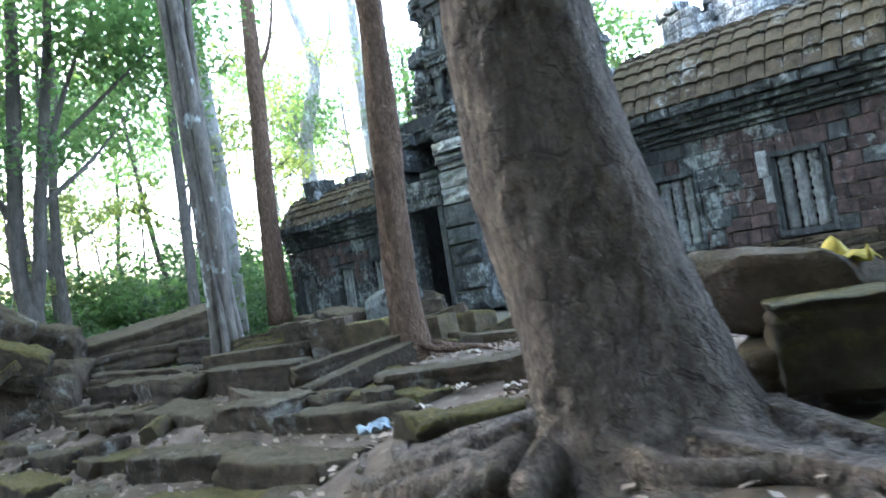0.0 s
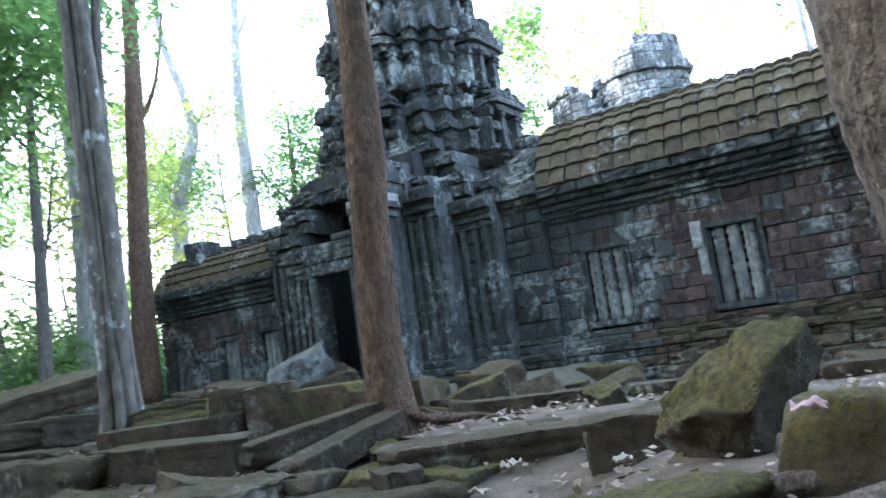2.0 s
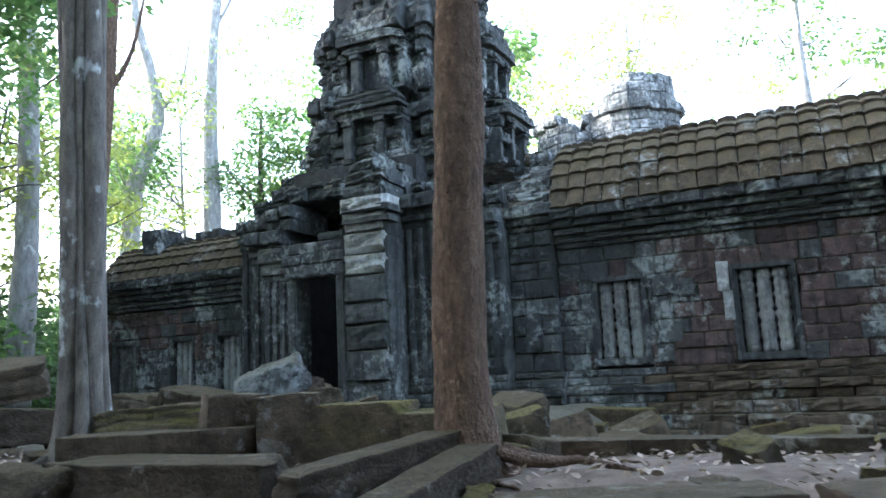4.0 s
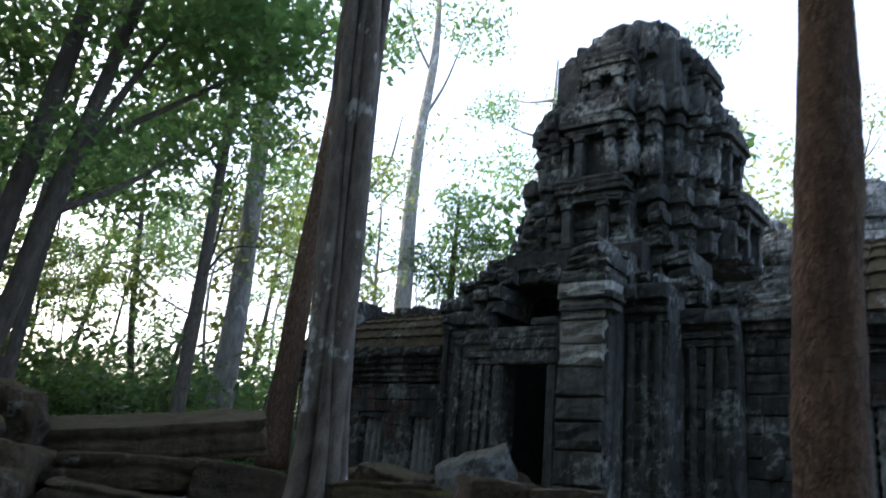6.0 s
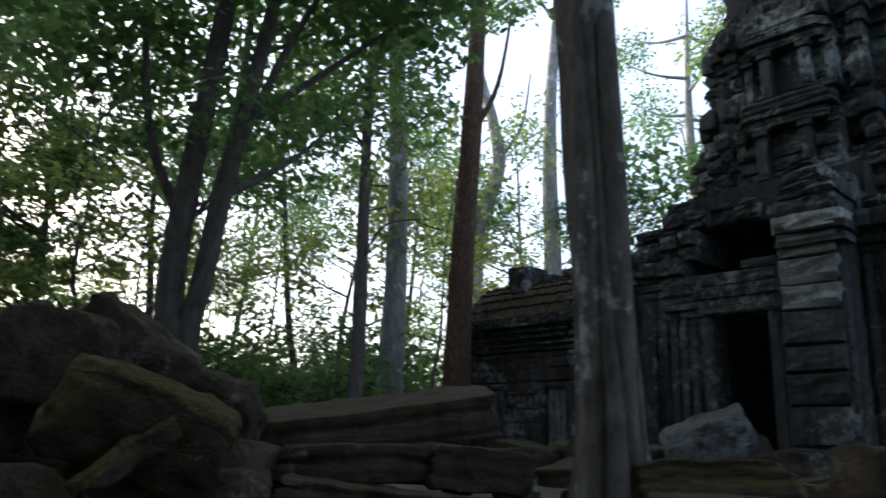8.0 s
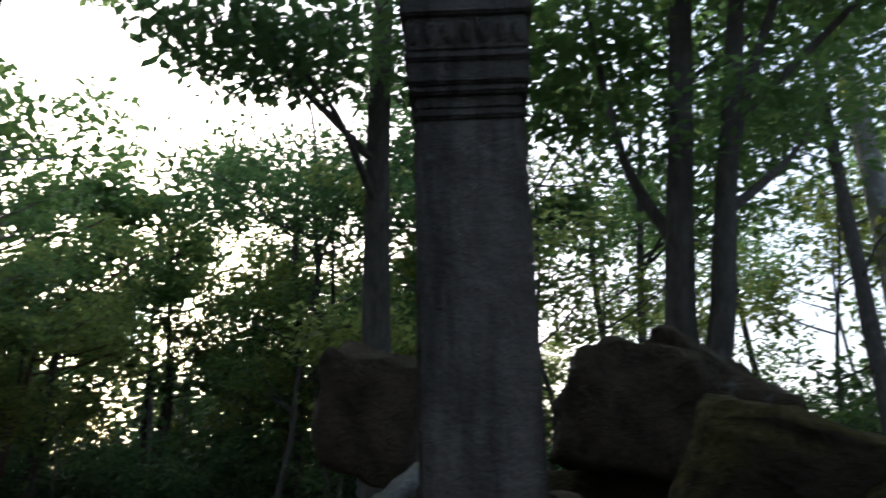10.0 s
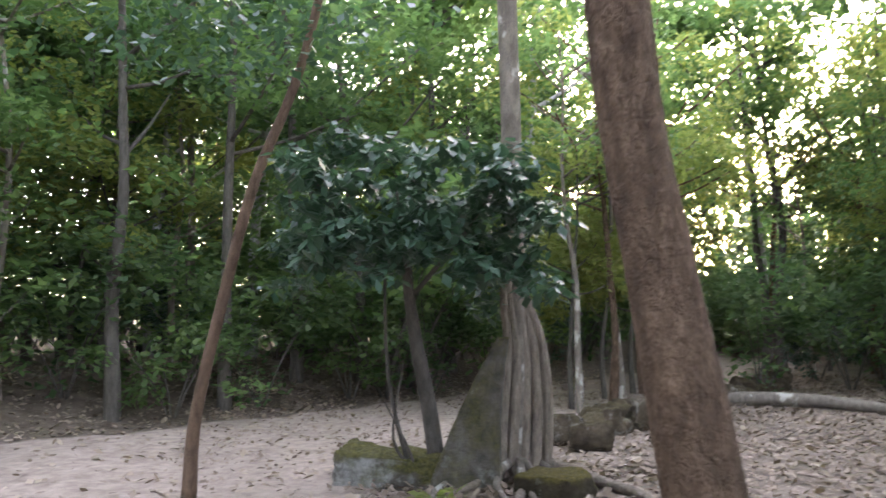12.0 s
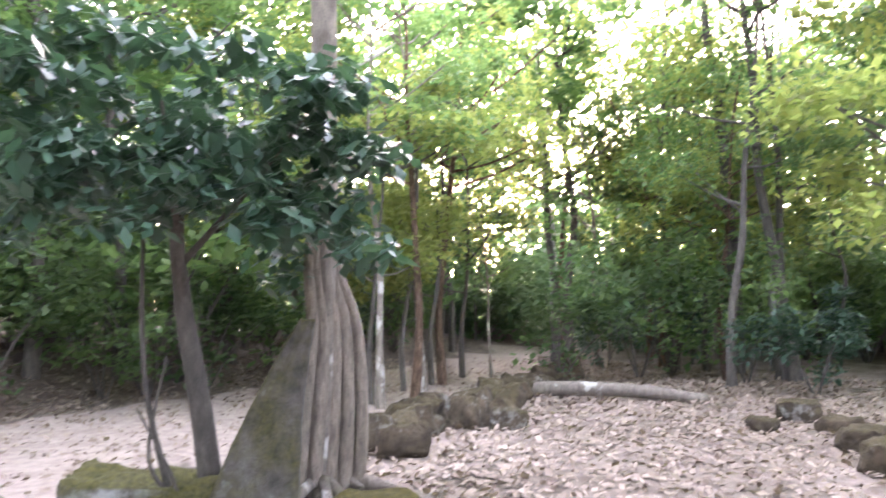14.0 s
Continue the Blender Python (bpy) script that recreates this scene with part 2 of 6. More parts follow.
def ground_mat():
    m, nt, b = mat("earth", 0.95)
    geo = nt.nodes.new("ShaderNodeNewGeometry")
    sep = nt.nodes.new("ShaderNodeSeparateXYZ")
    nt.links.new(geo.outputs["Position"], sep.inputs[0])
    mid = noise_of(nt, 3.0, 8, 0.65)
    c = ramp(nt, mid, [(0.3, (0.062, 0.047, 0.033)), (0.7, (0.17, 0.135, 0.099))])
    # sandy footpath, a worn band with a wandering edge
    vc = nt.nodes.new("ShaderNodeVertexColor")
    vc.layer_name = "sand"
    ch0 = nt.nodes.new("ShaderNodeSeparateColor")
    nt.links.new(vc.outputs[0], ch0.inputs[0])
    sm = math_of(nt, 'ADD', ch0.outputs[0], math_of(nt, 'MULTIPLY', math_of(nt, 'SUBTRACT', noise_of(nt, 0.8, 6, 0.65), 0.5), 0.6))
    sandc = ramp(nt, noise_of(nt, 6.0, 8, 0.6), [(0.3, (0.2, 0.16, 0.128)), (0.7, (0.36, 0.295, 0.24))])
    c = mixc(nt, step_mask(nt, sm, 0.4, 0.65), c, sandc)
    litter = step_mask(nt, noise_of(nt, 13.0, 5, 0.7), 0.58, 0.68)
    c = mixc(nt, math_of(nt, 'MULTIPLY', litter, 0.4), c, (0.14, 0.11, 0.08))
    # darker mottled soil at the foot of the temple
    ch = nt.nodes.new("ShaderNodeSeparateColor")
    nt.links.new(vc.outputs[0], ch.inputs[0])
    foot_soil = ramp(nt, noise_of(nt, 9.0, 6, 0.65), [(0.35, (0.05, 0.045, 0.035)), (0.65, (0.1, 0.1, 0.06))])
    c = mixc(nt, math_of(nt, 'MULTIPLY', ch.outputs[1], 0.85), c, foot_soil)
    nt.links.new(c, b.inputs["Base Color"])
    h = math_of(nt, 'ADD', mid, math_of(nt, 'MULTIPLY', noise_of(nt, 25.0, 8, 0.7), 0.5))
    bump(nt, b, h, 0.9, 0.05)
    return m


M_ground = ground_mat()


# ---- building helpers ----
def part(name, bm, material, parent=None, label="", smooth=False):
    me = bpy.data.meshes.new(name)
    bm.to_mesh(me)
    bm.free()
    me.materials.append(material)
    if smooth:
        for p in me.polygons:
            p.use_smooth = True
    ob = new(name, me)
    if parent:
        ob.parent = parent
    if label:
        tagged(ob, label=label)
    return ob


def empty(name, m, label, category, group="", kind=""):
    ob = new(name)
    ob.matrix_world = m
    return tagged(ob, label, category, group, kind)


def smoothstep(a, b, v):
    t = min(1.0, max(0.0, (v - a) / (b - a)))
    return t * t * (3 - 2 * t)


# temple frame: s along the wall, k behind the doorway's face
TEMPLE = pose(-0.2, 19.0, 0, 0, 0, -42)
T_INV = TEMPLE.inverted()


def path_left(y):
    return float(np.interp(y, [0, 4.7, 8, 16, 25, 40], [-19, -21.5, -23.8, -30, -38, -48]))


def path_right(y):
    return float(np.interp(y, [4, 8, 10, 12.4, 15.7, 21, 25, 40], [-13, -13.5, -17, -20.2, -21.8, -27, -33.5, -45]))


def ground_z(x, y, fine=True):
    p = T_INV @ Vector((x, y, 0))
    h = (0.62 * smoothstep(-12.0, -9.2, p.y) + 0.17 * smoothstep(-9.4, -7.6, p.y)) * smoothstep(-7.0, -2.0, p.x)
    h = max(h, 0.74 * smoothstep(0.5, 1.9, 0.85 * x + 0.53 * y) * smoothstep(8.0, 9.8, p.x))
    drop = smoothstep(-6.5, -6.1, p.y) * smoothstep(5.0, 6.4, p.x)
    h = h * (1 - 0.75 * drop)
    far = 1 - smoothstep(-12, -6, x)
    h = h - 0.25 * far
    # bank beyond the sandy path
    h += 0.9 * smoothstep(0.0, 5.0, path_left(y) - x)
    h += 3.0 * smoothstep(38.0, 130.0, math.hypot(x, y))
    if fine:
        h += 0.05 * noise.noise(Vector((x * 0.7, y * 0.7, 0))) + 0.035 * noise.noise(Vector((x * 2.3, y * 2.3, 5)))
    return h


def sand_at(x, y):
    return smoothstep(-0.4, 0.8, x - path_left(y)) * smoothstep(-0.5, 0.9, path_right(y) - x)


def tube(bm, pts, radii, sides=10, lump=0.0, flute=0, flute_amt=0.0, seed=0.0):
    rings = []
    up = Vector((0.31, 0.95, 0.02)).normalized()
    for i, (p, r) in enumerate(zip(pts, radii)):
        p = Vector(p)
        d = (Vector(pts[min(i + 1, len(pts) - 1)]) - Vector(pts[max(i - 1, 0)])).normalized()
        a = d.cross(up).normalized()
        b = d.cross(a).normalized()
        ring = []
        for j in range(sides):
            an = 2 * math.pi * j / sides
            rr = r
            if lump:
                rr *= 1 + lump * noise.noise(Vector((math.cos(an) * 1.3, math.sin(an) * 1.3, p.z * 0.9 + seed)))
            if flute:
                rr *= 1 + flute_amt * math.cos(flute * an + 0.6 * math.sin(p.z + seed)) * (0.6 + 0.5 * noise.noise(Vector((an, p.z * 0.5, seed))))
            ring.append(bm.verts.new(p + (a * math.cos(an) + b * math.sin(an)) * rr))
        rings.append(ring)
    for r0, r1 in zip(rings, rings[1:]):
        for j in range(sides):
            bm.faces.new((r0[j], r0[(j + 1) % sides], r1[(j + 1) % sides], r1[j]))
    bm.faces.new(rings[-1])
    bm.faces.new(rings[0][::-1])
    return rings


def spline(pts, n):
    """Points along a smooth line through pts."""
    P = [Vector(p) for p in pts]
    P = [P[0] * 2 - P[1]] + P + [P[-1] * 2 - P[-2]]
    out = []
    for i in range(1, len(P) - 2):
        for q in range(n):
            t = q / n
            a, b, c, d = P[i - 1:i + 3]
            out.append(0.5 * ((2 * b) + (c - a) * t + (2 * a - 5 * b + 4 * c - d) * t * t + (3 * b - a - 3 * c + d) * t ** 3))
    out.append(P[-2])
    return out


def leaves(verts, faces, centre, spread, count, size, rng, droop=0.3, long=1.0):
    """Folded leaf blades of two triangles each, scattered in a clump."""
    cx, cy, cz = centre
    for _ in range(count):
        while True:
            a, b, c = rng.uniform(-1, 1), rng.uniform(-1, 1), rng.uniform(-1, 1)
            if a * a + b * b + c * c < 1:
                break
        x, y, z = cx + a * spread[0], cy + b * spread[1], cz + c * spread[2]
        an = rng.uniform(0, 6.283)
        sl = rng.gauss(-droop, 0.35)
        s = size * rng.uniform(0.6, 1.25)
        dx, dy, dz = math.cos(an) * math.cos(sl) * s * long, math.sin(an) * math.cos(sl) * s * long, math.sin(sl) * s * long
        wx, wy, wz = -math.sin(an) * s * 0.3, math.cos(an) * s * 0.3, rng.uniform(-0.15, 0.15) * s
        i = len(verts)
        verts += [(x, y, z), (x + dx * 0.5 + wx, y + dy * 0.5 + wy, z + dz * 0.5 + wz), (x + dx, y + dy, z + dz), (x + dx * 0.5 - wx, y + dy * 0.5 - wy, z + dz * 0.5 - wz + 0.06 * s)]
        faces.append((i, i + 1, i + 2, i + 3))


def leaf_mesh(name, clumps, material, seed):
    rng = random.Random(seed)
    verts, faces = [], []
    for centre, spread, count, size, droop in clumps:
        leaves(verts, faces, centre, spread, count, size, rng, droop)
    me = bpy.data.meshes.new(name)
    me.from_pydata(verts, [], faces)
    me.materials.append(material)
    return me


def rock_bm(l, w, h, seed, rough=0.05, cuts=6, rounded=0.12):
    """A weathered block: flat split faces, narrow worn edges, broken corners and bedding lines."""
    rng = random.Random(seed)
    bm = bmesh.new()
    bmesh.ops.create_cube(bm, size=2.0)
    cuts = 12 if max(l, w, h) > 0.75 and cuts > 5 else max(cuts, 6)
    bmesh.ops.subdivide_edges(bm, edges=list(bm.edges), cuts=cuts, use_grid_fill=True)
    o = Vector((rng.uniform(0, 50), rng.uniform(0, 50), rng.uniform(0, 50)))
    half = Vector((l / 2, w / 2, h / 2))
    m = max(l, w, h)
    worn = min(half) * (0.07 if rounded < 0.16 else 0.13 if rounded < 0.28 else 0.24)
    planes = []
    for _ in range(3 if rounded < 0.16 else 6 if rounded < 0.28 else 9):
        d = Vector((rng.choice((-1, 1)) * rng.uniform(0.25, 1), rng.choice((-1, 1)) * rng.uniform(0.25, 1), rng.choice((-1, 1)) * rng.uniform(0.25, 1))).normalized()
        planes.append((d, (abs(d.x) * half.x + abs(d.y) * half.y + abs(d.z) * half.z) * rng.uniform(0.64 if rounded >= 0.28 else 0.76, 0.96)))
    beds = [rng.uniform(-0.8, 0.8) * half.z for _ in range(2)] if rounded < 0.28 else []
    for v in bm.verts:
        c = Vector(tuple(math.copysign(1 - (1 - abs(q)) ** 1.7, q) * e for q, e in zip(v.co, half)))
        inner = Vector(tuple(max(-e + worn, min(e - worn, q)) for q, e in zip(c, half)))
        off = c - inner
        if off.length > 1e-6:
            c = inner + off.normalized() * min(off.length, worn)
        for d, lim in planes:
            over = c.dot(d) - lim
            if over > 0:
                c = c - d * over
        for bz in beds:
            if abs(c.z - bz + 0.03 * noise.noise(c * 3 + o)) < 0.022:
                c = Vector((c.x * 0.965, c.y * 0.94, c.z))
        c += noise.noise_vector(c * 0.9 / m + o) * rough * m * 0.8
        c += noise.noise_vector(c * 5 + o) * rough * 0.5
        c += noise.noise_vector(c * 14 + o) * rough * 0.35
        v.co = c
    for e in bm.edges:
        if len(e.link_faces) == 2 and e.calc_face_angle(0) > 0.75:
            e.smooth = False
    return bm


def rock(name, x, y, z, l, w, h, yaw=0, tx=0, ty=0, seed=1, material=None, rough=0.05, rounded=0.12, label="", category="stone block", group="", cuts=7):
    bm = rock_bm(l, w, h, seed, rough, cuts, rounded)
    ob = part(name, bm, material or M_rub, smooth=True)
    ob.matrix_world = pose(x, y, z, tx, ty, yaw)
    return tagged(ob, label or "weathered mossy sandstone block lying in rubble", category, group or "fallen temple blocks")


# ---- ground ----
def build_ground():
    def axis(lo, hi, centre_lo, centre_hi, stp):
        mid = list(np.arange(centre_lo, centre_hi, stp))
        a, b = [], []
        v, d = centre_lo, stp
        while v > lo:
            d *= 1.35
            v -= d
            a.append(v)
        v, d = mid[-1], stp
        while v < hi:
            d *= 1.35
            v += d
            b.append(v)
        return a[::-1] + mid + b
    xs, ys = axis(-900, 900, -30, 12, 0.22), axis(-900, 900, -4, 27, 0.22)
    verts = [(x, y, ground_z(x, y)) for y in ys for x in xs]
    n = len(xs)
    faces = [(j * n + i, j * n + i + 1, (j + 1) * n + i + 1, (j + 1) * n + i) for j in range(len(ys) - 1) for i in range(n - 1)]
    me = bpy.data.meshes.new("ground")
    me.from_pydata(verts, [], faces)
    me.materials.append(M_ground)
    col = me.color_attributes.new("sand", 'FLOAT_COLOR', 'POINT')
    data = np.ones((len(verts), 4), dtype=np.float32)
    data[:, 0] = [max(sand_at(v[0], v[1]), 0.5 * (1 - smoothstep(-13, -9, v[0])) * smoothstep(-0.5, 0.5, v[0] - path_right(v[1]))) for v in verts]
    data[:, 1] = [smoothstep(-6.7, -5.9, p.y) * (1 - smoothstep(20, 30, p.y)) * smoothstep(-12, -8, p.x) for p in (T_INV @ Vector((v[0], v[1], 0)) for v in verts)]
    col.data.foreach_set("color", data.ravel())
    for p in me.polygons:
        p.use_smooth = True
    tagged(new("ground", me), "bare trodden earth with dry leaves and a sandy footpath", "ground", kind="structure")


build_ground()


# ---- temple ----
def unit_blocks(count, seed, rounded=0.08, rough=0.03):
    """Unit blocks with chamfered, chipped edges; the front looks to -y."""
    out = []
    rng = random.Random(seed)
    for i in range(count):
        bm = bmesh.new()
        c, e, n = 0.5, rounded, 4
        o = Vector((rng.uniform(0, 40), rng.uniform(0, 40), 0))
        grid = []
        for q in range(n):
            line = []
            for r in range(n):
                x, z = (c - e) * (2 * r / (n - 1) - 1), (c - e) * (2 * q / (n - 1) - 1)
                edge = q in (0, n - 1) or r in (0, n - 1)
                wob = noise.noise_vector(Vector((x * 3, z * 3, i)) + o)
                line.append(bm.verts.new((x + wob.x * rough * 1.3, -c + wob.y * rough * 2.4 + (0.02 if edge else 0), z + wob.z * rough * 1.3)))
            grid.append(line)
        for q in range(n - 1):
            for r in range(n - 1):
                bm.faces.new((grid[q][r], grid[q][r + 1], grid[q + 1][r + 1], grid[q + 1][r]))
        sides = [[grid[0][r] for r in range(n)], [grid[q][n - 1] for q in range(n)], [grid[n - 1][r] for r in range(n)][::-1], [grid[q][0] for q in range(n)][::-1]]
        mid, back = [], []
        for sx, sz in ((-1, -1), (1, -1), (1, 1), (-1, 1)):
            mid.append(bm.verts.new((sx * c, -c + e * 1.5 + rng.uniform(-rough, rough), sz * c)))
            back.append(bm.verts.new((sx * c, c, sz * c)))
        for a in range(4):
            b = (a + 1) % 4
            bm.faces.new((*sides[a], mid[b], mid[a]))
            bm.faces.new((mid[a], mid[b], back[b], back[a]))
        bmesh.ops.recalc_face_normals(bm, faces=bm.faces)
        me = bpy.data.meshes.new("block")
        bm.to_mesh(me)
        bm.free()
        out.append(me)
    return out


BLOCKS = {}
for key, material in (("sand", M_sand), ("later", M_later), ("roof", M_roof), ("rub", M_rub), ("pale", M_pale)):
    BLOCKS[key] = unit_blocks(9, len(key) * 7 + 3, 0.07, 0.04)
    for me in BLOCKS[key]:
        me.materials.append(material)
brng = random.Random(5)


def block(parent, s0, s1, k0, k1, z0, z1, kind="sand", jit=0.02, name="block", turn=0.0):
    ob = new(name, brng.choice(BLOCKS[kind]))
    ob.parent = parent
    g = brng.uniform(0.003, 0.012)
    ob.matrix_local = pose((s0 + s1) / 2, (k0 + k1) / 2 + brng.uniform(-jit, jit), (z0 + z1) / 2, brng.gauss(0, 0.6), brng.gauss(0, 0.5), brng.gauss(0, 0.8) + turn) @ Matrix.Diagonal((s1 - s0 - g, k1 - k0, z1 - z0 - g, 1))
    return ob


def courses(parent, s0, s1, z0, z1, k, depth=0.25, hh=0.31, ll=0.5, kind=None, holes=(), jit=0.02, skip=0.0):
    """A face of coursed blocks from s0 to s1, with openings left out."""
    z = z0
    while z < z1 - 0.05:
        h = min(hh * brng.uniform(0.85, 1.15), z1 - z)
        if z1 - z - h < 0.1:
            h = z1 - z
        cuts = [s0]
        while cuts[-1] < s1 - 0.12:
            nxt = cuts[-1] + ll * brng.uniform(0.6, 1.4)
            cuts.append(s1 if s1 - nxt < 0.2 else nxt)
        for a, b in zip(cuts, cuts[1:]):
            spans = [(a, b)]
            for ha, hb, hz0, hz1 in holes:
                if z + h > hz0 + 0.06 and z < hz1 - 0.06:
                    spans = [q for p, r in spans for q in ((p, min(r, ha)), (max(p, hb), r)) if q[1] - q[0] > 0.06]
            for p, r in spans:
                if brng.random() < skip:
                    continue
                kk = kind(p, z) if kind else "sand"
                block(parent, p, r, k, k + depth, z, z + h, kk, jit)
        z += h


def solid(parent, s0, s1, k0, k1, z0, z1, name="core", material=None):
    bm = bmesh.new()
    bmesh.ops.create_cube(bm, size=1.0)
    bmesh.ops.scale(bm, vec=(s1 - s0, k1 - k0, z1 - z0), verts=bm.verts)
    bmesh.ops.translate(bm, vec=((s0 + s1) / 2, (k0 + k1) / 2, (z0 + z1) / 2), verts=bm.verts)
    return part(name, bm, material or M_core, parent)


def baluster_mesh(height, r):
    bm = bmesh.new()
    n = 22
    pts = [(0, 0, height * i / n) for i in range(n + 1)]
    rad = [r * (0.72 + 0.28 * abs(math.sin(i * 1.15)) + (0.15 if i % 5 == 0 else 0)) for i in range(n + 1)]
    tube(bm, pts, rad, 10)
    me = bpy.data.meshes.new("baluster")
    bm.to_mesh(me)
    bm.free()
    for p in me.polygons:
        p.use_smooth = True
    me.materials.append(M_pale_sand)
    return me


M_pale_sand = stone_mat("pale_sandstone", (0.13, 0.13, 0.12), (0.36, 0.36, 0.33), lichen_at=0.56, moss_amt=0.1)


def false_window(parent, s0, s1, z0, z1, k, count):
    """A blind window: stepped frame round a recess with turned balusters."""
    win = new("window")
    win.parent = parent
    win.matrix_local = pose(0, 0, 0)
    tagged(win, label="false stone window with turned balusters")
    for a, b, c, d in ((s0 - 0.13, s0 - 0.05, z0 - 0.14, z1 + 0.12), (s0 - 0.05, s0, z0, z1), (s1 + 0.05, s1 + 0.13, z0 - 0.14, z1 + 0.12), (s1, s1 + 0.05, z0, z1), (s0 - 0.05, s1 + 0.05, z1, z1 + 0.12), (s0 - 0.05, s1 + 0.05, z0 - 0.14, z0)):
        bm = bmesh.new()
        bmesh.ops.create_cube(bm, size=1.0)
        bmesh.ops.scale(bm, vec=(b - a, 0.3, d - c), verts=bm.verts)
        bmesh.ops.bevel(bm, geom=list(bm.edges), offset=0.02, segments=2, affect='EDGES')
        bmesh.ops.translate(bm, vec=((a + b) / 2, k + (0.18 if b - a < 0.06 else 0.14), (c + d) / 2), verts=bm.verts)
        part("window_frame", bm, M_sand, win)
    me = baluster_mesh(z1 - z0, (s1 - s0) / count * 0.49)
    for i in range(count):
        ob = new("baluster", me)
        ob.parent = win
        ob.matrix_local = pose(s0 + (i + 0.5) * (s1 - s0) / count, k + 0.2, z0)


def moulding(parent, s0, s1, k, profile, seg=0.75, kind="sand"):
    """Long dressed courses, one over the other: (z0, z1, how far it stands out)."""
    for z0, z1, out in profile:
        s = s0
        while s < s1 - 0.05:
            e = min(s1, s + seg * brng.uniform(0.7, 1.3))
            if s1 - e < 0.2:
                e = s1
            block(parent, s, e, k - out, k + 0.35, z0, z1, kind(s, z0) if callable(kind) else kind, 0.015)
            s = e


CORNICE = [(3.86, 3.97, 0.06), (3.97, 4.06, 0.14), (4.06, 4.13, 0.1), (4.13, 4.27, 0.2), (4.27, 4.42, 0.3), (4.42, 4.66, 0.42)]
PLINTH = [(-0.1, 0.3, 0.62), (0.3, 0.55, 0.5), (0.55, 0.78, 0.34), (0.78, 0.95, 0.26), (0.95, 1.12, 0.3), (1.12, 1.28, 0.18), (1.28, 1.42, 0.1)]


def mixed(s, z):
    return "later" if brng.random() < 0.55 else "sand"


def right_kind(s, z):
    if s < 6.6:
        return "sand" if brng.random() < 0.85 else "later"
    return "later" if brng.random() < 0.8 else "sand"


def low_kind(s, z):
    return "rub" if s > 6.0 else "sand"


def roof(parent, s0, s1, k0, z0, k1, z1, rows=6, col=0.31, gaps=0.0):
    """A corbelled vault dressed as rows of rounded tiles."""
    bms = []
    for v in range(4):
        bm = bmesh.new()
        rng = random.Random(v)
        prof = [(-0.5, 0.0), (-0.3, 0.35), (0.0, 0.5), (0.3, 0.35), (0.5, 0.0)]
        lo = [bm.verts.new((a + rng.uniform(-.03, .03), -0.5, h * 0.5 + rng.uniform(-.04, .04))) for a, h in prof]
        hi = [bm.verts.new((a * 0.96, 0.5, h * 0.42)) for a, h in prof]
        base = [bm.verts.new((a, -0.5, -0.5)) for a in (-0.5, 0.5)] + [bm.verts.new((a, 0.5, -0.5)) for a in (-0.5, 0.5)]
        for i in range(4):
            bm.faces.new((lo[i], lo[i + 1], hi[i + 1], hi[i]))
        bm.faces.new((base[0], base[1], *lo[::-1]))
        bm.faces.new((base[0], lo[0], hi[0], base[2]))
        bm.faces.new((base[1], base[3], hi[4], lo[4]))
        me = bpy.data.meshes.new("tile")
        bm.to_mesh(me)
        bm.free()
        me.materials.append(M_roof)
        bms.append(me)
    cols = int((s1 - s0) / col)
    w = (s1 - s0) / cols
    for r in range(rows):
        a0, a1 = r / rows, (r + 1) / rows
        f = lambda a: (k0 + (k1 - k0) * (1 - math.cos(a * math.pi / 2)) * 0.55 + (k1 - k0) * a * 0.45, z0 + (z1 - z0) * math.sin(a * math.pi / 2))
        (ka, za), (kb, zb) = f(a0), f(a1)
        ln, an = math.hypot(kb - ka, zb - za), math.degrees(math.atan2(zb - za, kb - ka))
        for c in range(cols):
            if brng.random() < gaps * (r / rows) ** 2:
                continue
            ob = new("tile", brng.choice(bms))
            ob.parent = parent
            ob.matrix_local = pose(s0 + (c + 0.5 + (0.03 if r % 2 else -0.03)) * w, (ka + kb) / 2, (za + zb) / 2, an + -9 + brng.gauss(0, 1.4), brng.gauss(0, 1.0), brng.gauss(0, 1.0)) @ Matrix.Diagonal((w * 0.97, ln * 1.08, 0.17 * brng.uniform(0.85, 1.15), 1))
    bm = bmesh.new()
    row = []
    for i in range(9):
        k, z = f(i / 8)
        row.append((bm.verts.new((s0, k + 0.06, z - 0.08)), bm.verts.new((s1, k + 0.06, z - 0.08))))
    row.append((bm.verts.new((s0, 4.6, z1 - 0.1)), bm.verts.new((s1, 4.6, z1 - 0.1))))
    row.append((bm.verts.new((s0, 4.8, 0)), bm.verts.new((s1, 4.8, 0))))
    for a, b in zip(row, row[1:]):
        bm.faces.new((a[0], a[1], b[1], b[0]))
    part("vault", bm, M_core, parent)


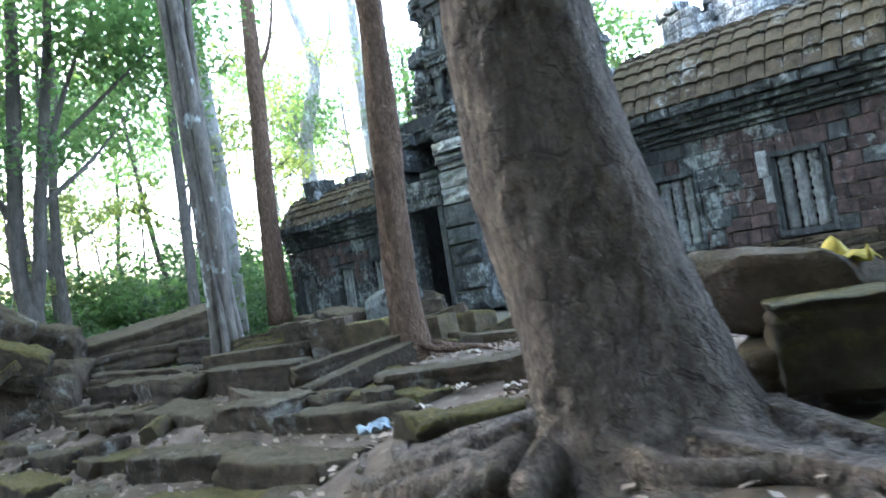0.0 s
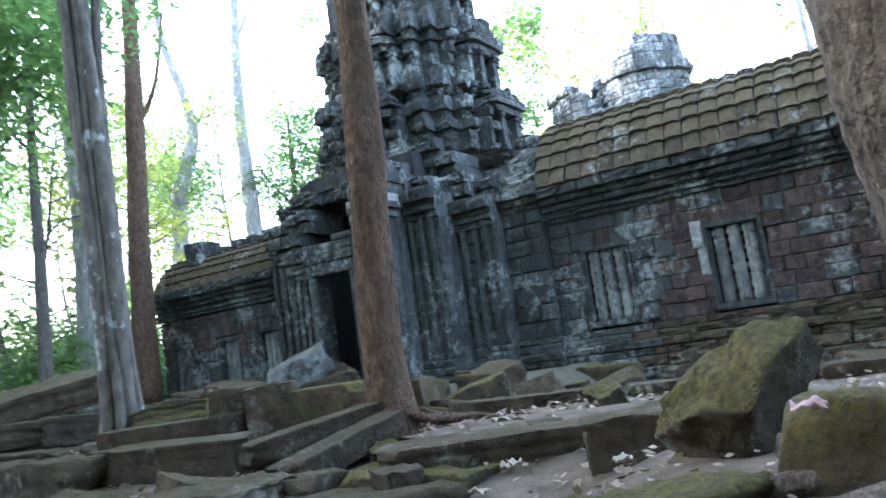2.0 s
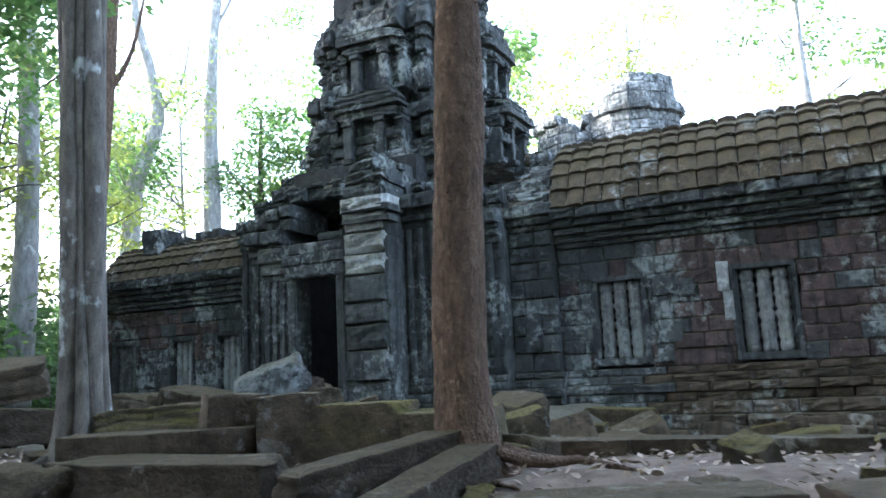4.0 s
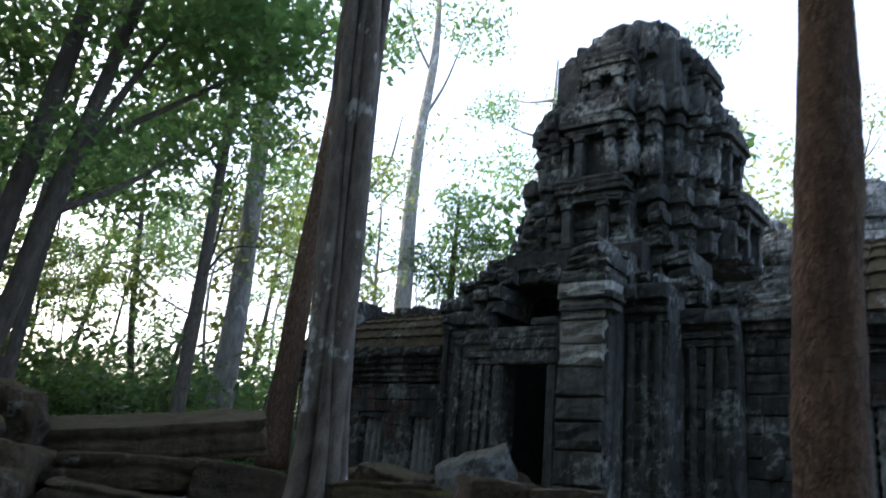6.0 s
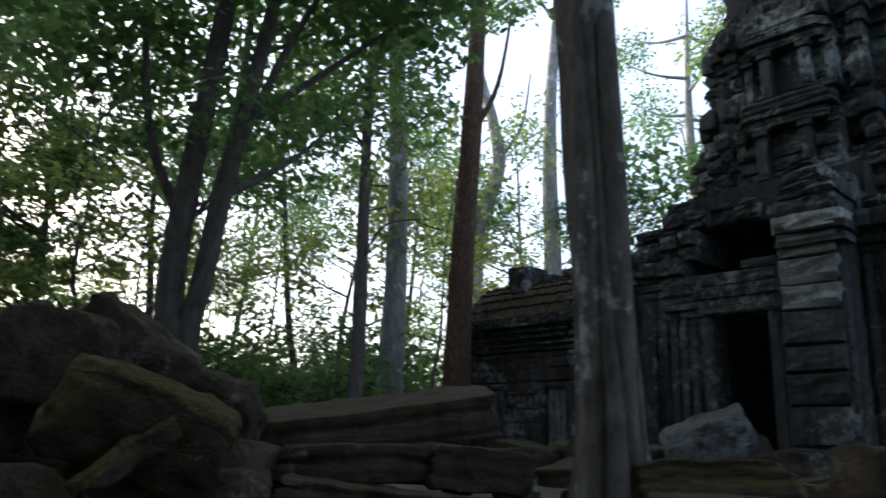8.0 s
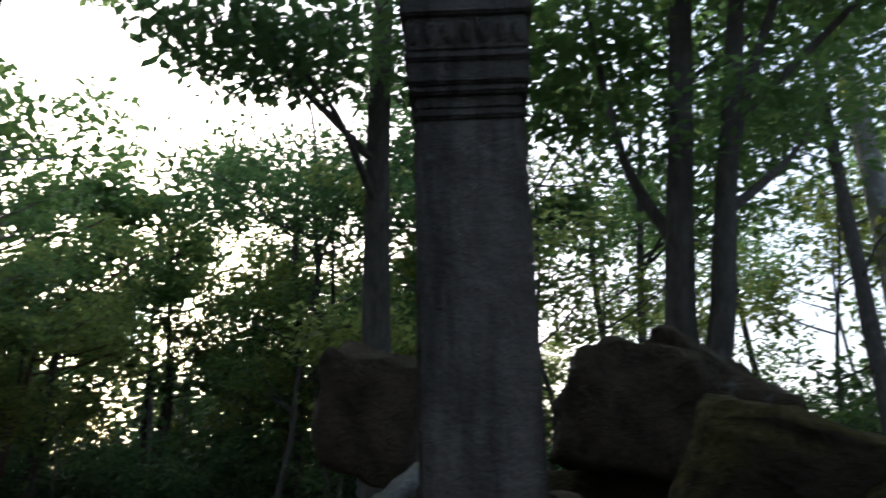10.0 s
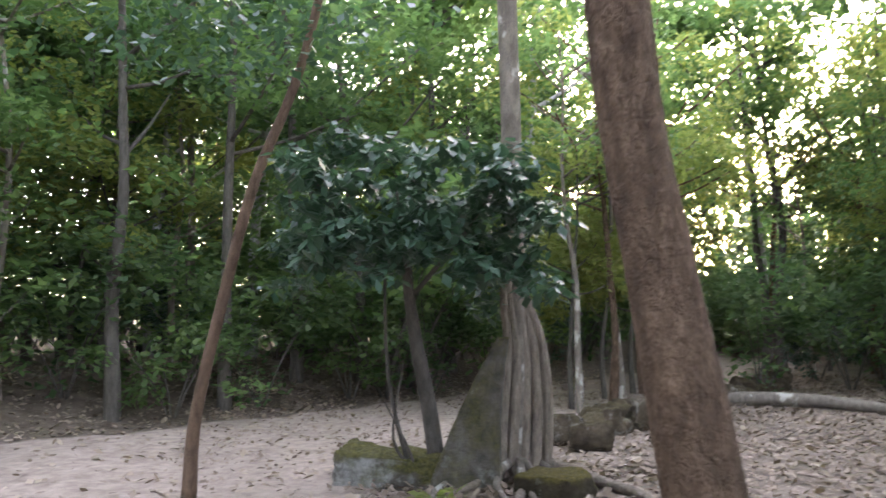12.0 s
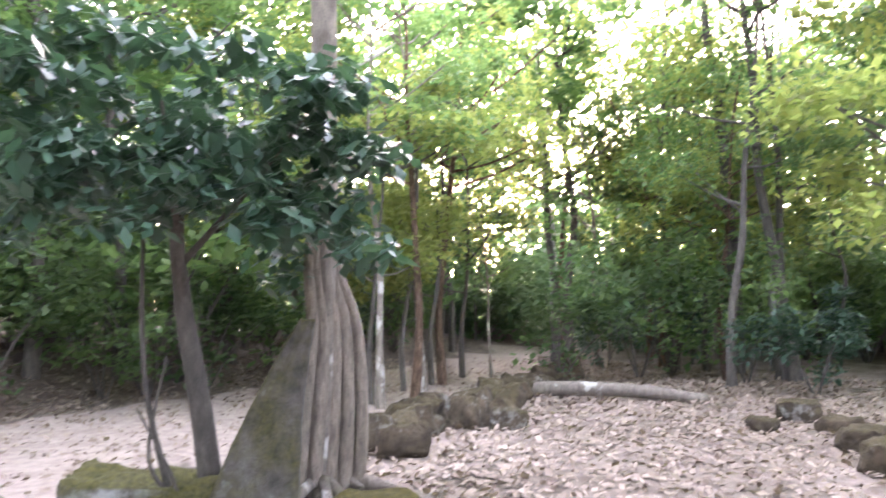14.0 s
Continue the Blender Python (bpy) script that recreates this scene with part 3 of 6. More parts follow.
def build_right_wing():
    w = empty("wall_right_wing", TEMPLE, "ruined enclosure wall of coursed sandstone and laterite", "wall", kind="structure")
    solid(w, 3.3, 22, 2.45, 3.4, -0.4, 4.4)
    wins = [(5.22, 6.08, 1.62, 3.12), (7.85, 8.72, 1.6, 3.12)]
    holes = [(a - 0.13, b + 0.13, c - 0.13, d + 0.12) for a, b, c, d in wins] + [(11.35, 12.3, 1.4, 3.6)]
    courses(w, 4.45, 13.5, 1.42, 3.86, 2.2, 0.25, 0.31, 0.46, right_kind, holes)
    for a, b, c, d in wins:
        false_window(w, a, b, c, d, 2.2, 3)
    moulding(w, 4.45, 14, 2.2, PLINTH, 0.7, low_kind)
    moulding(w, 4.45, 14, 2.2, CORNICE, 0.6, "sand")
    # pale dressed blocks round the second window and between the two
    for s0, s1, z0, z1 in ((7.5, 7.72, 2.75, 3.3), (7.58, 7.76, 2.2, 2.75), (6.3, 6.75, 2.75, 3.15), (6.25, 6.6, 2.3, 2.75), (6.35, 6.8, 1.85, 2.3), (6.3, 6.62, 1.5, 1.85), (6.8, 7.1, 2.7, 3.05)):
        block(w, s0, s1, 2.15, 2.45, z0, z1, "pale" if s0 > 7.4 else "sand", 0.005)
    # carved pilaster with a plain niche figure panel
    courses(w, 3.5, 4.45, 1.42, 4.4, 1.95, 0.5, 0.36, 0.48, lambda s, z: "sand")
    moulding(w, 3.42, 4.55, 1.95, PLINTH + [(4.4, 4.55, 0.12), (4.55, 4.8, 0.25)], 0.6)
    bm = rock_bm(0.34, 0.12, 0.8, 4, 0.02, 4, 0.3)
    bmesh.ops.translate(bm, vec=(3.98, 1.93, 2.2), verts=bm.verts)
    part("carving", bm, M_sand, w, "worn niche carving", True)
    for a, b, k in ((10.75, 11.3, 1.85), (12.3, 12.85, 1.85)):
        courses(w, a, b, 1.2, 4.3, k, 0.4, 0.36, 0.55, right_kind)
    roof(w, 4.5, 13.5, 1.8, 4.66, 3.5, 6.32, 7, 0.36, 0.05)
    # broken gable pieces where the wing meets the gate
    for i in range(26):
        f = i / 25
        s0 = 3.4 + brng.uniform(0, 1.0)
        z0 = 4.72 + 1.35 * f
        block(w, s0, s0 + brng.uniform(0.35, 0.6), 1.85 + 1.4 * f, 2.9 + 1.2 * f, z0, z0 + brng.uniform(0.2, 0.34), "roof" if i % 3 == 0 else "sand", 0.06, "block", brng.gauss(0, 5))
    for s0, s1, z0, z1, k in ((3.5, 4.1, 4.8, 5.15, 2.0), (4.1, 4.7, 4.8, 5.1, 2.05), (3.7, 4.5, 5.1, 5.45, 2.2), (3.9, 4.9, 5.45, 5.7, 2.5), (4.4, 5.4, 5.6, 5.95, 3.0), (3.0, 3.9, 5.0, 5.5, 2.4)):
        block(w, s0, s1, k, k + 0.7, z0, z1, "sand", 0.05)


def build_left_wing():
    w = empty("wall_left_wing", TEMPLE, "ruined enclosure wall with blind windows and collapsed vault", "wall", kind="structure")
    solid(w, -8.4, -3.0, 2.45, 3.4, -0.4, 4.3)
    wins = [(-8.0, -7.3, 1.2, 2.65), (-5.95, -5.35, 1.2, 2.65), (-4.4, -3.8, 1.2, 2.7)]
    holes = [(a - 0.13, b + 0.13, c - 0.13, d + 0.12) for a, b, c, d in wins]
    courses(w, -8.45, -3.1, 0.6, 3.5, 2.2, 0.25, 0.3, 0.45, lambda s, z: "later" if (s < -5 and z > 2 and brng.random() < 0.7) else "sand", holes)
    for a, b, c, d in wins:
        false_window(w, a, b, c, d, 2.2, 3)
    moulding(w, -8.5, -3.0, 2.2, [(z0 - 0.33, z1 - 0.33, o) for z0, z1, o in CORNICE], 0.55)
    moulding(w, -8.5, -3.1, 2.2, [(0.0, 0.4, 0.4), (0.4, 0.7, 0.25)], 0.6)
    roof(w, -8.3, -3.2, 1.9, 4.33, 3.2, 5.4, 6, 0.34, 0.2)
    for i in range(16):
        s = -8.3 + i * 0.36
        h = brng.uniform(0.1, 0.4)
        block(w, s, s + brng.uniform(0.25, 0.5), 2.7 + brng.uniform(0, 0.5), 3.5, 5.15, 5.35 + h, "sand", 0.08)
    block(w, -7.2, -6.6, 2.3, 3.2, 5.0, 5.75, "sand")


def build_gate():
    g = empty("gate_tower", TEMPLE, "dark crumbling stone gate tower with an open doorway", "temple tower")
    # doorway
    for a, b, c, d, k0, k1 in ((-0.68, -0.46, 0.9, 3.55, 0.05, 0.6), (0.5, 0.72, 0.9, 3.55, 0.05, 0.6), (-0.72, 0.76, 3.55, 3.83, 0.0, 0.6)):
        bm = bmesh.new()
        bmesh.ops.create_cube(bm, size=1.0)
        bmesh.ops.scale(bm, vec=(b - a, k1 - k0, d - c), verts=bm.verts)
        bmesh.ops.bevel(bm, geom=list(bm.edges), offset=0.03, segments=2, affect='EDGES')
        bmesh.ops.translate(bm, vec=((a + b) / 2, (k0 + k1) / 2, (c + d) / 2), verts=bm.verts)
        part("door_frame", bm, M_sand, g, "plain dressed stone door frame")
    moulding(g, -0.8, 0.72, 0.1, [(3.83, 4.05, 0.12), (4.05, 4.28, 0.08)], 0.7)
    block(g, 0.1, 0.75, 0.05, 0.6, 4.28, 4.45, "sand")
    # lichen-grown pier beside the doorway
    z = 0.9
    for i, h in enumerate((0.5, 0.62, 0.5, 0.42, 0.55, 0.4, 0.45, 0.4, 0.3, 0.28)):
        wide = 0.08 if i in (8,) else 0.0
        block(g, 0.72 - wide * 0.3, 1.7 + wide, -0.02 - wide, 1.1, z, z + h, "pale" if i in (5, 6, 7, 8) else "sand", 0.01)
        z += h
    moulding(g, 0.75, 1.85, 0.0, [(4.5, 4.62, 0.06), (4.72, 4.86, 0.1)], 1.2)
    for a, b, k0, z0, z1 in ((0.75, 1.75, 0.0, 5.32, 5.6), (0.85, 1.55, 0.05, 5.6, 5.85), (0.95, 1.4, 0.1, 5.85, 6.0)):
        block(g, a, b, k0, k0 + 1.5, z0, z1, "sand", 0.02)
    # re-entrant bays that step back towards the wings
    bays = [(1.7, 2.55, 0.75, 5.1), (2.55, 3.5, 1.5, 4.75), (-1.35, -0.72, 0.15, 4.25), (-2.2, -1.35, 0.8, 4.8), (-3.1, -2.2, 1.5, 5.3)]
    for s0, s1, k, top in bays:
        side = 1 if s0 > 0 else -1
        solid(g, s0 + 0.02, s1 - 0.02, k + 0.35, 3.0, -0.3, top)
        courses(g, s0, s1, 1.42, top - 0.7, k, 0.45, 0.38, 0.42, lambda s, z: "sand")
        moulding(g, s0 - 0.03, s1 + 0.03, k, [(a, b, o * 0.6) for a, b, o in PLINTH] + [(top - 0.7, top - 0.55, 0.05), (top - 0.55, top - 0.42, 0.12), (top - 0.42, top - 0.3, 0.08), (top - 0.3, top, 0.22)], 0.5)
        edge = s1 if side > 0 else s0
        n = 8
        for q in range(n):
            zz = 1.0 + (top - 1.1) * q / n
            block(g, edge - 0.1 if side > 0 else edge - 0.02, edge + 0.02 if side > 0 else edge + 0.1, k + 0.02, k + 0.8, zz, zz + (top - 1.1) / n, "sand", 0.01)
        for st in (0.2, 0.5, 0.8):
            ss = s0 + (s1 - s0) * st
            block(g, ss - 0.06, ss + 0.06, k - 0.06, k + 0.1, 1.42, top - 0.7, "sand", 0.005, "colonnette")
    for q in range(9):
        zz = 0.95 + q * 0.47
        block(g, 1.62, 1.74, 0.05, 0.8, zz, zz + 0.47, "sand", 0.01)
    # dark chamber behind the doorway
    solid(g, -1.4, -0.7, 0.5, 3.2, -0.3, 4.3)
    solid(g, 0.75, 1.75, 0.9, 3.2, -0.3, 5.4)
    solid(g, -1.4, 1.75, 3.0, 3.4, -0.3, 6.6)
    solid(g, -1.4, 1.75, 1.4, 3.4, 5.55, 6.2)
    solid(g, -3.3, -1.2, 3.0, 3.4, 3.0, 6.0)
    # broken vault over the porch, stepping up to the tower
    for s0, s1, k0, k1, z0, z1 in ((-2.0, -1.2, 1.0, 2.4, 4.8, 5.4), (-2.9, -2.0, 1.8, 3.0, 5.3, 5.75), (-2.3, -1.3, 1.6, 3.0, 5.4, 6.0), (-3.4, -2.4, 2.3, 3.4, 5.4, 6.0), (-1.5, 0.6, 1.3, 2.6, 5.5, 5.95), (-1.9, 0.9, 1.9, 3.0, 5.95, 6.4), (-2.6, -1.7, 2.4, 3.4, 6.0, 6.5), (0.6, 1.7, 0.9, 2.6, 5.45, 5.9), (1.2, 2.2, 1.2, 2.6, 5.0, 5.5), (2.0, 2.9, 1.6, 3.0, 4.9, 5.5), (2.6, 3.4, 2.0, 3.2, 4.7, 5.3), (1.6, 2.6, 1.9, 3.2, 5.5, 6.1), (0.5, 2.2, 1.9, 3.0, 5.9, 6.5)):
        s = s0
        while s < s1 - 0.1:
            e = min(s1, s + brng.uniform(0.35, 0.6))
            zz = z0
            while zz < z1 - 0.05:
                h = min(0.3, z1 - zz)
                block(g, s, e, k0 + brng.uniform(-0.1, 0.1), k1, zz, zz + h, "sand", 0.05)
                zz += h
            s = e
    # tower: storeys of a stepped cross plan
    cs, ck = 0.42, 4.2
    tiers = [(6.2, 6.7, 2.5, 0.3), (6.7, 6.95, 2.6, 0), (6.95, 7.25, 2.35, 0), (7.25, 7.6, 2.45, 0), (7.6, 9.2, 2.05, 0.5), (9.2, 9.45, 2.15, 0), (9.45, 9.9, 2.3, 0), (9.9, 10.25, 2.1, 0), (10.25, 11.1, 1.62, 0.35), (11.1, 11.35, 1.75, 0), (11.35, 11.7, 1.62, 0)]
    solid(g, cs - 1.5, cs + 1.5, ck - 1.5, ck + 1.5, 5.5, 11.5)
    hidden = bmesh.new()
    for z0, z1, R, niche in tiers:
        n = max(1, round((z1 - z0) / 0.33))
        h = (z1 - z0) / n
        for c in range(n):
            za = z0 + c * h
            cols = [(-0.2, 0.2, 1.0 - (niche * 0.1 if 0 < c < n - 1 else 0)), (0.2, 0.36, 1.04), (-0.36, -0.2, 1.04), (0.36, 0.5, 0.9), (-0.5, -0.36, 0.9), (0.5, 0.64, 0.96), (-0.64, -0.5, 0.96), (0.64, 0.8, 0.8), (-0.8, -0.64, 0.8)]
            for side in range(4):
                for a, b, out in cols:
                    m = pose(cs, ck, 0, 0, 0, side * 90) @ pose((a + b) / 2 * R, -R * out + 0.45 + brng.gauss(0, 0.035), za + h / 2, brng.gauss(0, 1), brng.gauss(0, 0.8), brng.gauss(0, 1.6)) @ Matrix.Diagonal(((b - a) * R * 1.0, 0.9, h * 0.985, 1))
                    if brng.random() < 0.03 and c == n - 1:
                        continue
                    me = brng.choice(BLOCKS["sand"])
                    if side in (0, 1) and len(g.children) < 900:
                        ob = new("block", me)
                        ob.parent = g
                        ob.matrix_local = m
                    else:
                        t = bmesh.new()
                        t.from_mesh(me)
                        t.transform(m)
                        tm = bpy.data.meshes.new("t")
                        t.to_mesh(tm)
                        t.free()
                        hidden.from_mesh(tm)
                        bpy.data.meshes.remove(tm)
    tagged(part("masonry", hidden, M_sand_i, g), kind="stuff")
    for side in (0, 1, 3):
        for zc, R, wd in ((9.25, 2.2, 1.25), (11.0, 1.72, 0.95), (7.5, 2.55, 1.4)):
            for sx in (-1, 1):
                for off, high, wide in ((0.3, 0.95, 0.2), (0.62, 0.85, 0.17)):
                    bm = rock_bm(wide, 0.42, high, side + int(off * 100), 0.02, 4, 0.2)
                    ob = part("pilaster", bm, M_sand, g, smooth=True)
                    ob.matrix_local = pose(cs, ck, 0, 0, 0, side * 90) @ pose(sx * wd * off, -R + (0.02 if off < 0.5 else 0.16), zc - 0.75)
                    for up, grow in ((0.42, 1.3), (0.54, 1.6), (-0.46, 1.35)):
                        bm = rock_bm(wide * grow, 0.46, 0.13, side + int(off * 100 + up * 10), 0.02, 4, 0.2)
                        ob = part("capital", bm, M_sand, g, smooth=True)
                        ob.matrix_local = pose(cs, ck, 0, 0, 0, side * 90) @ pose(sx * wd * off, -R - 0.02 + (0.0 if off < 0.5 else 0.14), zc - 0.75 + up)
            for q, (dz, wide, out) in enumerate(((-0.16, 1.25, 0.02), (0.05, 1.4, 0.1), (0.26, 1.1, 0.04))):
                bm = rock_bm(wd * wide, 0.6, 0.2, q + side * 10 + int(zc), 0.03, 7, 0.2)
                ob = part("lintel", bm, M_sand, g, smooth=True)
                ob.matrix_local = pose(cs, ck, 0, 0, 0, side * 90) @ pose(0, -R + 0.12 - out, zc + dz, brng.gauss(0, 1.5), brng.gauss(0, 1.5), 0)
            bm = rock_bm(wd * 0.46, 0.3, 0.95, 5 + side, 0.03, 5, 0.2)
            ob = part("false_door", bm, M_sand, g, smooth=True)
            ob.matrix_local = pose(cs, ck, 0, 0, 0, side * 90) @ pose(0, -R + 0.2, zc - 0.72)
            # upright corner stones on the ledge
            for f in (-0.72, -0.5, 0.5, 0.72):
                hh = brng.uniform(0.35, 0.6)
                bm = rock_bm(0.34, 0.3, hh, int(f * 50) + side + int(zc * 3), 0.05, 5, 0.3)
                ob = part("antefix", bm, M_sand, g, smooth=True)
                ob.matrix_local = pose(cs, ck, 0, 0, 0, side * 90) @ pose(f * R, -R * (0.9 if abs(f) < 0.6 else 0.78) + 0.1, zc + 0.45 + hh * 0.3, brng.gauss(0, 5), brng.gauss(0, 5), 0)
    # worn lotus top of rounded stones
    for zc, R, n, hh in ((11.85, 1.4, 12, 0.45), (12.2, 1.2, 9, 0.45), (12.5, 0.9, 7, 0.4), (12.7, 0.5, 4, 0.3)):
        for i in range(n):
            an = i / n * 6.283 + zc
            bm = rock_bm(2 * math.pi * R / n * 1.02, 0.9, hh, i + int(zc * 10), 0.05, 3, 0.3)
            ob = part("top_stone", bm, M_sand, g, smooth=True)
            ob.matrix_local = pose(cs + math.cos(an) * (R - 0.4), ck + math.sin(an) * (R - 0.4), zc + brng.uniform(-0.05, 0.05), brng.gauss(0, 3), brng.gauss(0, 3), math.degrees(an) + 90)
    solid(g, cs - 0.9, cs + 0.9, ck - 0.9, ck + 0.9, 11.4, 12.5)
    return g


def build_far_ruin():
    """The broken tower that shows over the roof."""
    r = empty("ruined_tower", pose(15.1, 31.6, 0, 0, 0, -42), "pale broken stone tower rising behind the roof", "ruin")
    bm = bmesh.new()
    me_src = BLOCKS["sand"]
    rng = random.Random(11)
    for ox, oy, top, wide in ((0.0, 0.0, 13.3, 1.0), (-2.3, -0.4, 11.7, 0.85)):
        z = 7.0 if ox else 0.0
        while z < top:
            h = 0.42
            R = (2.0 if z < 9 else 1.95 - (z - 9) * 0.08) * wide
            if 9.6 < z < 10.2 or 11.6 < z < 12:
                R += 0.22
            for i in range(16):
                an = i / 16 * 6.283
                if z > top - 1.2 and math.cos(an + 2.6 + ox) > 0.95 - (z - top + 1.2) * 0.6:
                    continue
                if z > 9.5 and rng.random() < 0.03 + 0.12 * max(0, z - top + 1):
                    continue
                t = bmesh.new()
                t.from_mesh(rng.choice(me_src))
                q = R * (1 + 0.12 * abs(math.cos(2 * an)))
                t.transform(pose(ox + math.cos(an) * (q - 0.4), oy + math.sin(an) * (q - 0.4), z + h / 2, 0, 0, math.degrees(an) + 90 + rng.gauss(0, 4)) @ Matrix.Diagonal((1.02 * R / 2.3, 0.9, h * rng.uniform(0.92, 1.04), 1)))
                tm = bpy.data.meshes.new("t")
                t.to_mesh(tm)
                t.free()
                bm.from_mesh(tm)
                bpy.data.meshes.remove(tm)
            z += h
    tagged(part("masonry", bm, M_ruin, r), kind="stuff")
    bm = bmesh.new()
    bmesh.ops.create_cube(bm, size=1.0)
    bmesh.ops.scale(bm, vec=(2.4, 2.4, 11.6), verts=bm.verts)
    bmesh.ops.translate(bm, vec=(0, 0, 5.8), verts=bm.verts)
    part("core", bm, M_core, r)


build_right_wing()
build_left_wing()
build_gate()
build_far_ruin()


# ---- trees ----
def trunk_tree(name, base, pts, radii, material, label, sides=12, lump=0.12, flute=0, flute_amt=0.0, limbs=(), crown=None, crown_mat=None, seed=1, roots=0, root_len=0.8, group="", smooth=True, limb_mat=None, plates=None):
    """A tree with a bent, tapered trunk, limbs, roots and a leafy crown. Points are relative to the base."""
    t = empty(name, pose(*base), label, "tree", group)
    bm = bmesh.new()
    P = spline(pts, 28 if plates else 6)
    R = list(np.interp(np.linspace(0, len(radii) - 1, len(P)), range(len(radii)), radii))
    tube(bm, P, R, sides, lump, flute, flute_amt, seed)
    if plates:
        bm.normal_update()
        scale, deep = plates
        moves = []
        for v in bm.verts:
            c = Vector((v.co.x, v.co.y, v.co.z * 0.55)) * scale
            c += noise.noise_vector(v.co * scale * 0.6) * 0.7
            dist, pts3 = noise.voronoi(c)
            plate = smoothstep(0.0, 0.22, dist[1] - dist[0]) + 0.9 * noise.noise(pts3[0] * 7.3)
            moves.append(v.normal * deep * (plate * smoothstep(-0.2, 0.3, noise.noise(v.co * 1.9)) + 0.8 * noise.noise(v.co * scale * 2.2)))
        for v, d in zip(bm.verts, moves):
            v.co += d
    part("trunk", bm, material, t, smooth=smooth)
    for lp, r0, r1 in limbs:
        bm = bmesh.new()
        L = spline(lp, 5)
        tube(bm, L, list(np.linspace(r0, r1, len(L))), 7, 0.15, seed=seed)
        part("limb", bm, limb_mat or material, t, smooth=True)
    rng = random.Random(seed)
    for i in range(roots):
        an = 6.283 * i / roots + rng.uniform(-0.3, 0.3)
        ln = root_len * rng.uniform(0.6, 1.4)
        r = max(0.042, min(0.085, radii[0] * rng.uniform(0.05, 0.16)))
        pp = []
        for q in range(7):
            f = q / 6
            a2 = an + 0.5 * math.sin(f * 3 + i)
            x, y = math.cos(a2) * (radii[0] * 0.6 + ln * f), math.sin(a2) * (radii[0] * 0.6 + ln * f)
            gz = ground_z(base[0] + x, base[1] + y) - base[2]
            pp.append((x, y, gz * min(1, f * 2) + 0.22 * (1 - f) ** 3 + 0.04 - 0.04 * f))
        bm = bmesh.new()
        tube(bm, pp, [r * (1.25 - 1.0 * q / 6) for q in range(7)], 8, 0.3, seed=i)
        part("root", bm, material, t, smooth=True)
    if crown:
        me = leaf_mesh("crown", crown, crown_mat or M_leaf, seed)
        ob = new("crown", me)
        ob.parent = t
    return t


def gz(x, y):
    return ground_z(x, y, False)


# big grey-brown tree beside the start of the walk
trunk_tree("tree", (0.72, 3.1, 0.56), [(0.06, -0.05, 0), (0.04, -0.02, 0.15), (0.01, 0, 0.4), (-0.08, 0.02, 0.9), (-0.19, 0.04, 1.6), (-0.25, 0.06, 3), (-0.3, 0.1, 5), (-0.32, 0.2, 9)], [0.85, 0.58, 0.45, 0.375, 0.345, 0.32, 0.3, 0.26], M_bark_near,
           "thick grey-brown tree with cracked bark and spreading roots", 132, 0.16, seed=3, plates=(9.0, 0.012), roots=17, root_len=1.0,
           limbs=[([(-0.3, 0.1, 7), (0.8, -0.4, 9), (2.2, -1.2, 11)], 0.14, 0.04), ([(-0.3, 0.15, 7.8), (-1.4, -0.6, 10), (-2.4, -1.6, 12)], 0.13, 0.04)],
           # crown stays out of view; its broad first clump is added to shade the walk
           crown=[((0.0, -0.5, 12.5), (5.5, 4.5, 1.8), 5200, 0.3, 0.3), ((-2.2, -1.8, 12.5), (2.2, 2.2, 1.4), 900, 0.26, 0.3), ((2.4, -1.4, 11.5), (2, 2, 1.2), 800, 0.26, 0.3)])
# slender reddish tree between slabs and temple
trunk_tree("tree", (-0.42, 8.6, 0.7), [(0.05, 0, 0), (0.0, 0, 0.25), (-0.02, 0, 0.8), (0.0, 0, 1.8), (0.05, 0, 2.6), (0.1, 0, 4), (0.12, 0, 7), (0.15, 0.1, 11), (0.3, 0.3, 15)], [0.34, 0.23, 0.185, 0.18, 0.185, 0.15, 0.14, 0.12, 0.1], M_bark_red,
           "slender reddish-brown tree with smooth bark", 40, 0.12, plates=(6.0, 0.006), seed=8, roots=7, root_len=0.8,
           limbs=[([(0.2, 0.2, 12), (1, 0.6, 14), (2, 1, 16)], 0.06, 0.02), ([(0.2, 0.2, 13), (-0.8, 0.4, 15), (-1.6, 0.4, 17)], 0.06, 0.02)],
           crown=[((0.4, 0.4, 16.5), (2.6, 2.4, 1.6), 1500, 0.25, 0.3), ((2, 1, 16), (1.4, 1.4, 1), 500, 0.25, 0.3)])
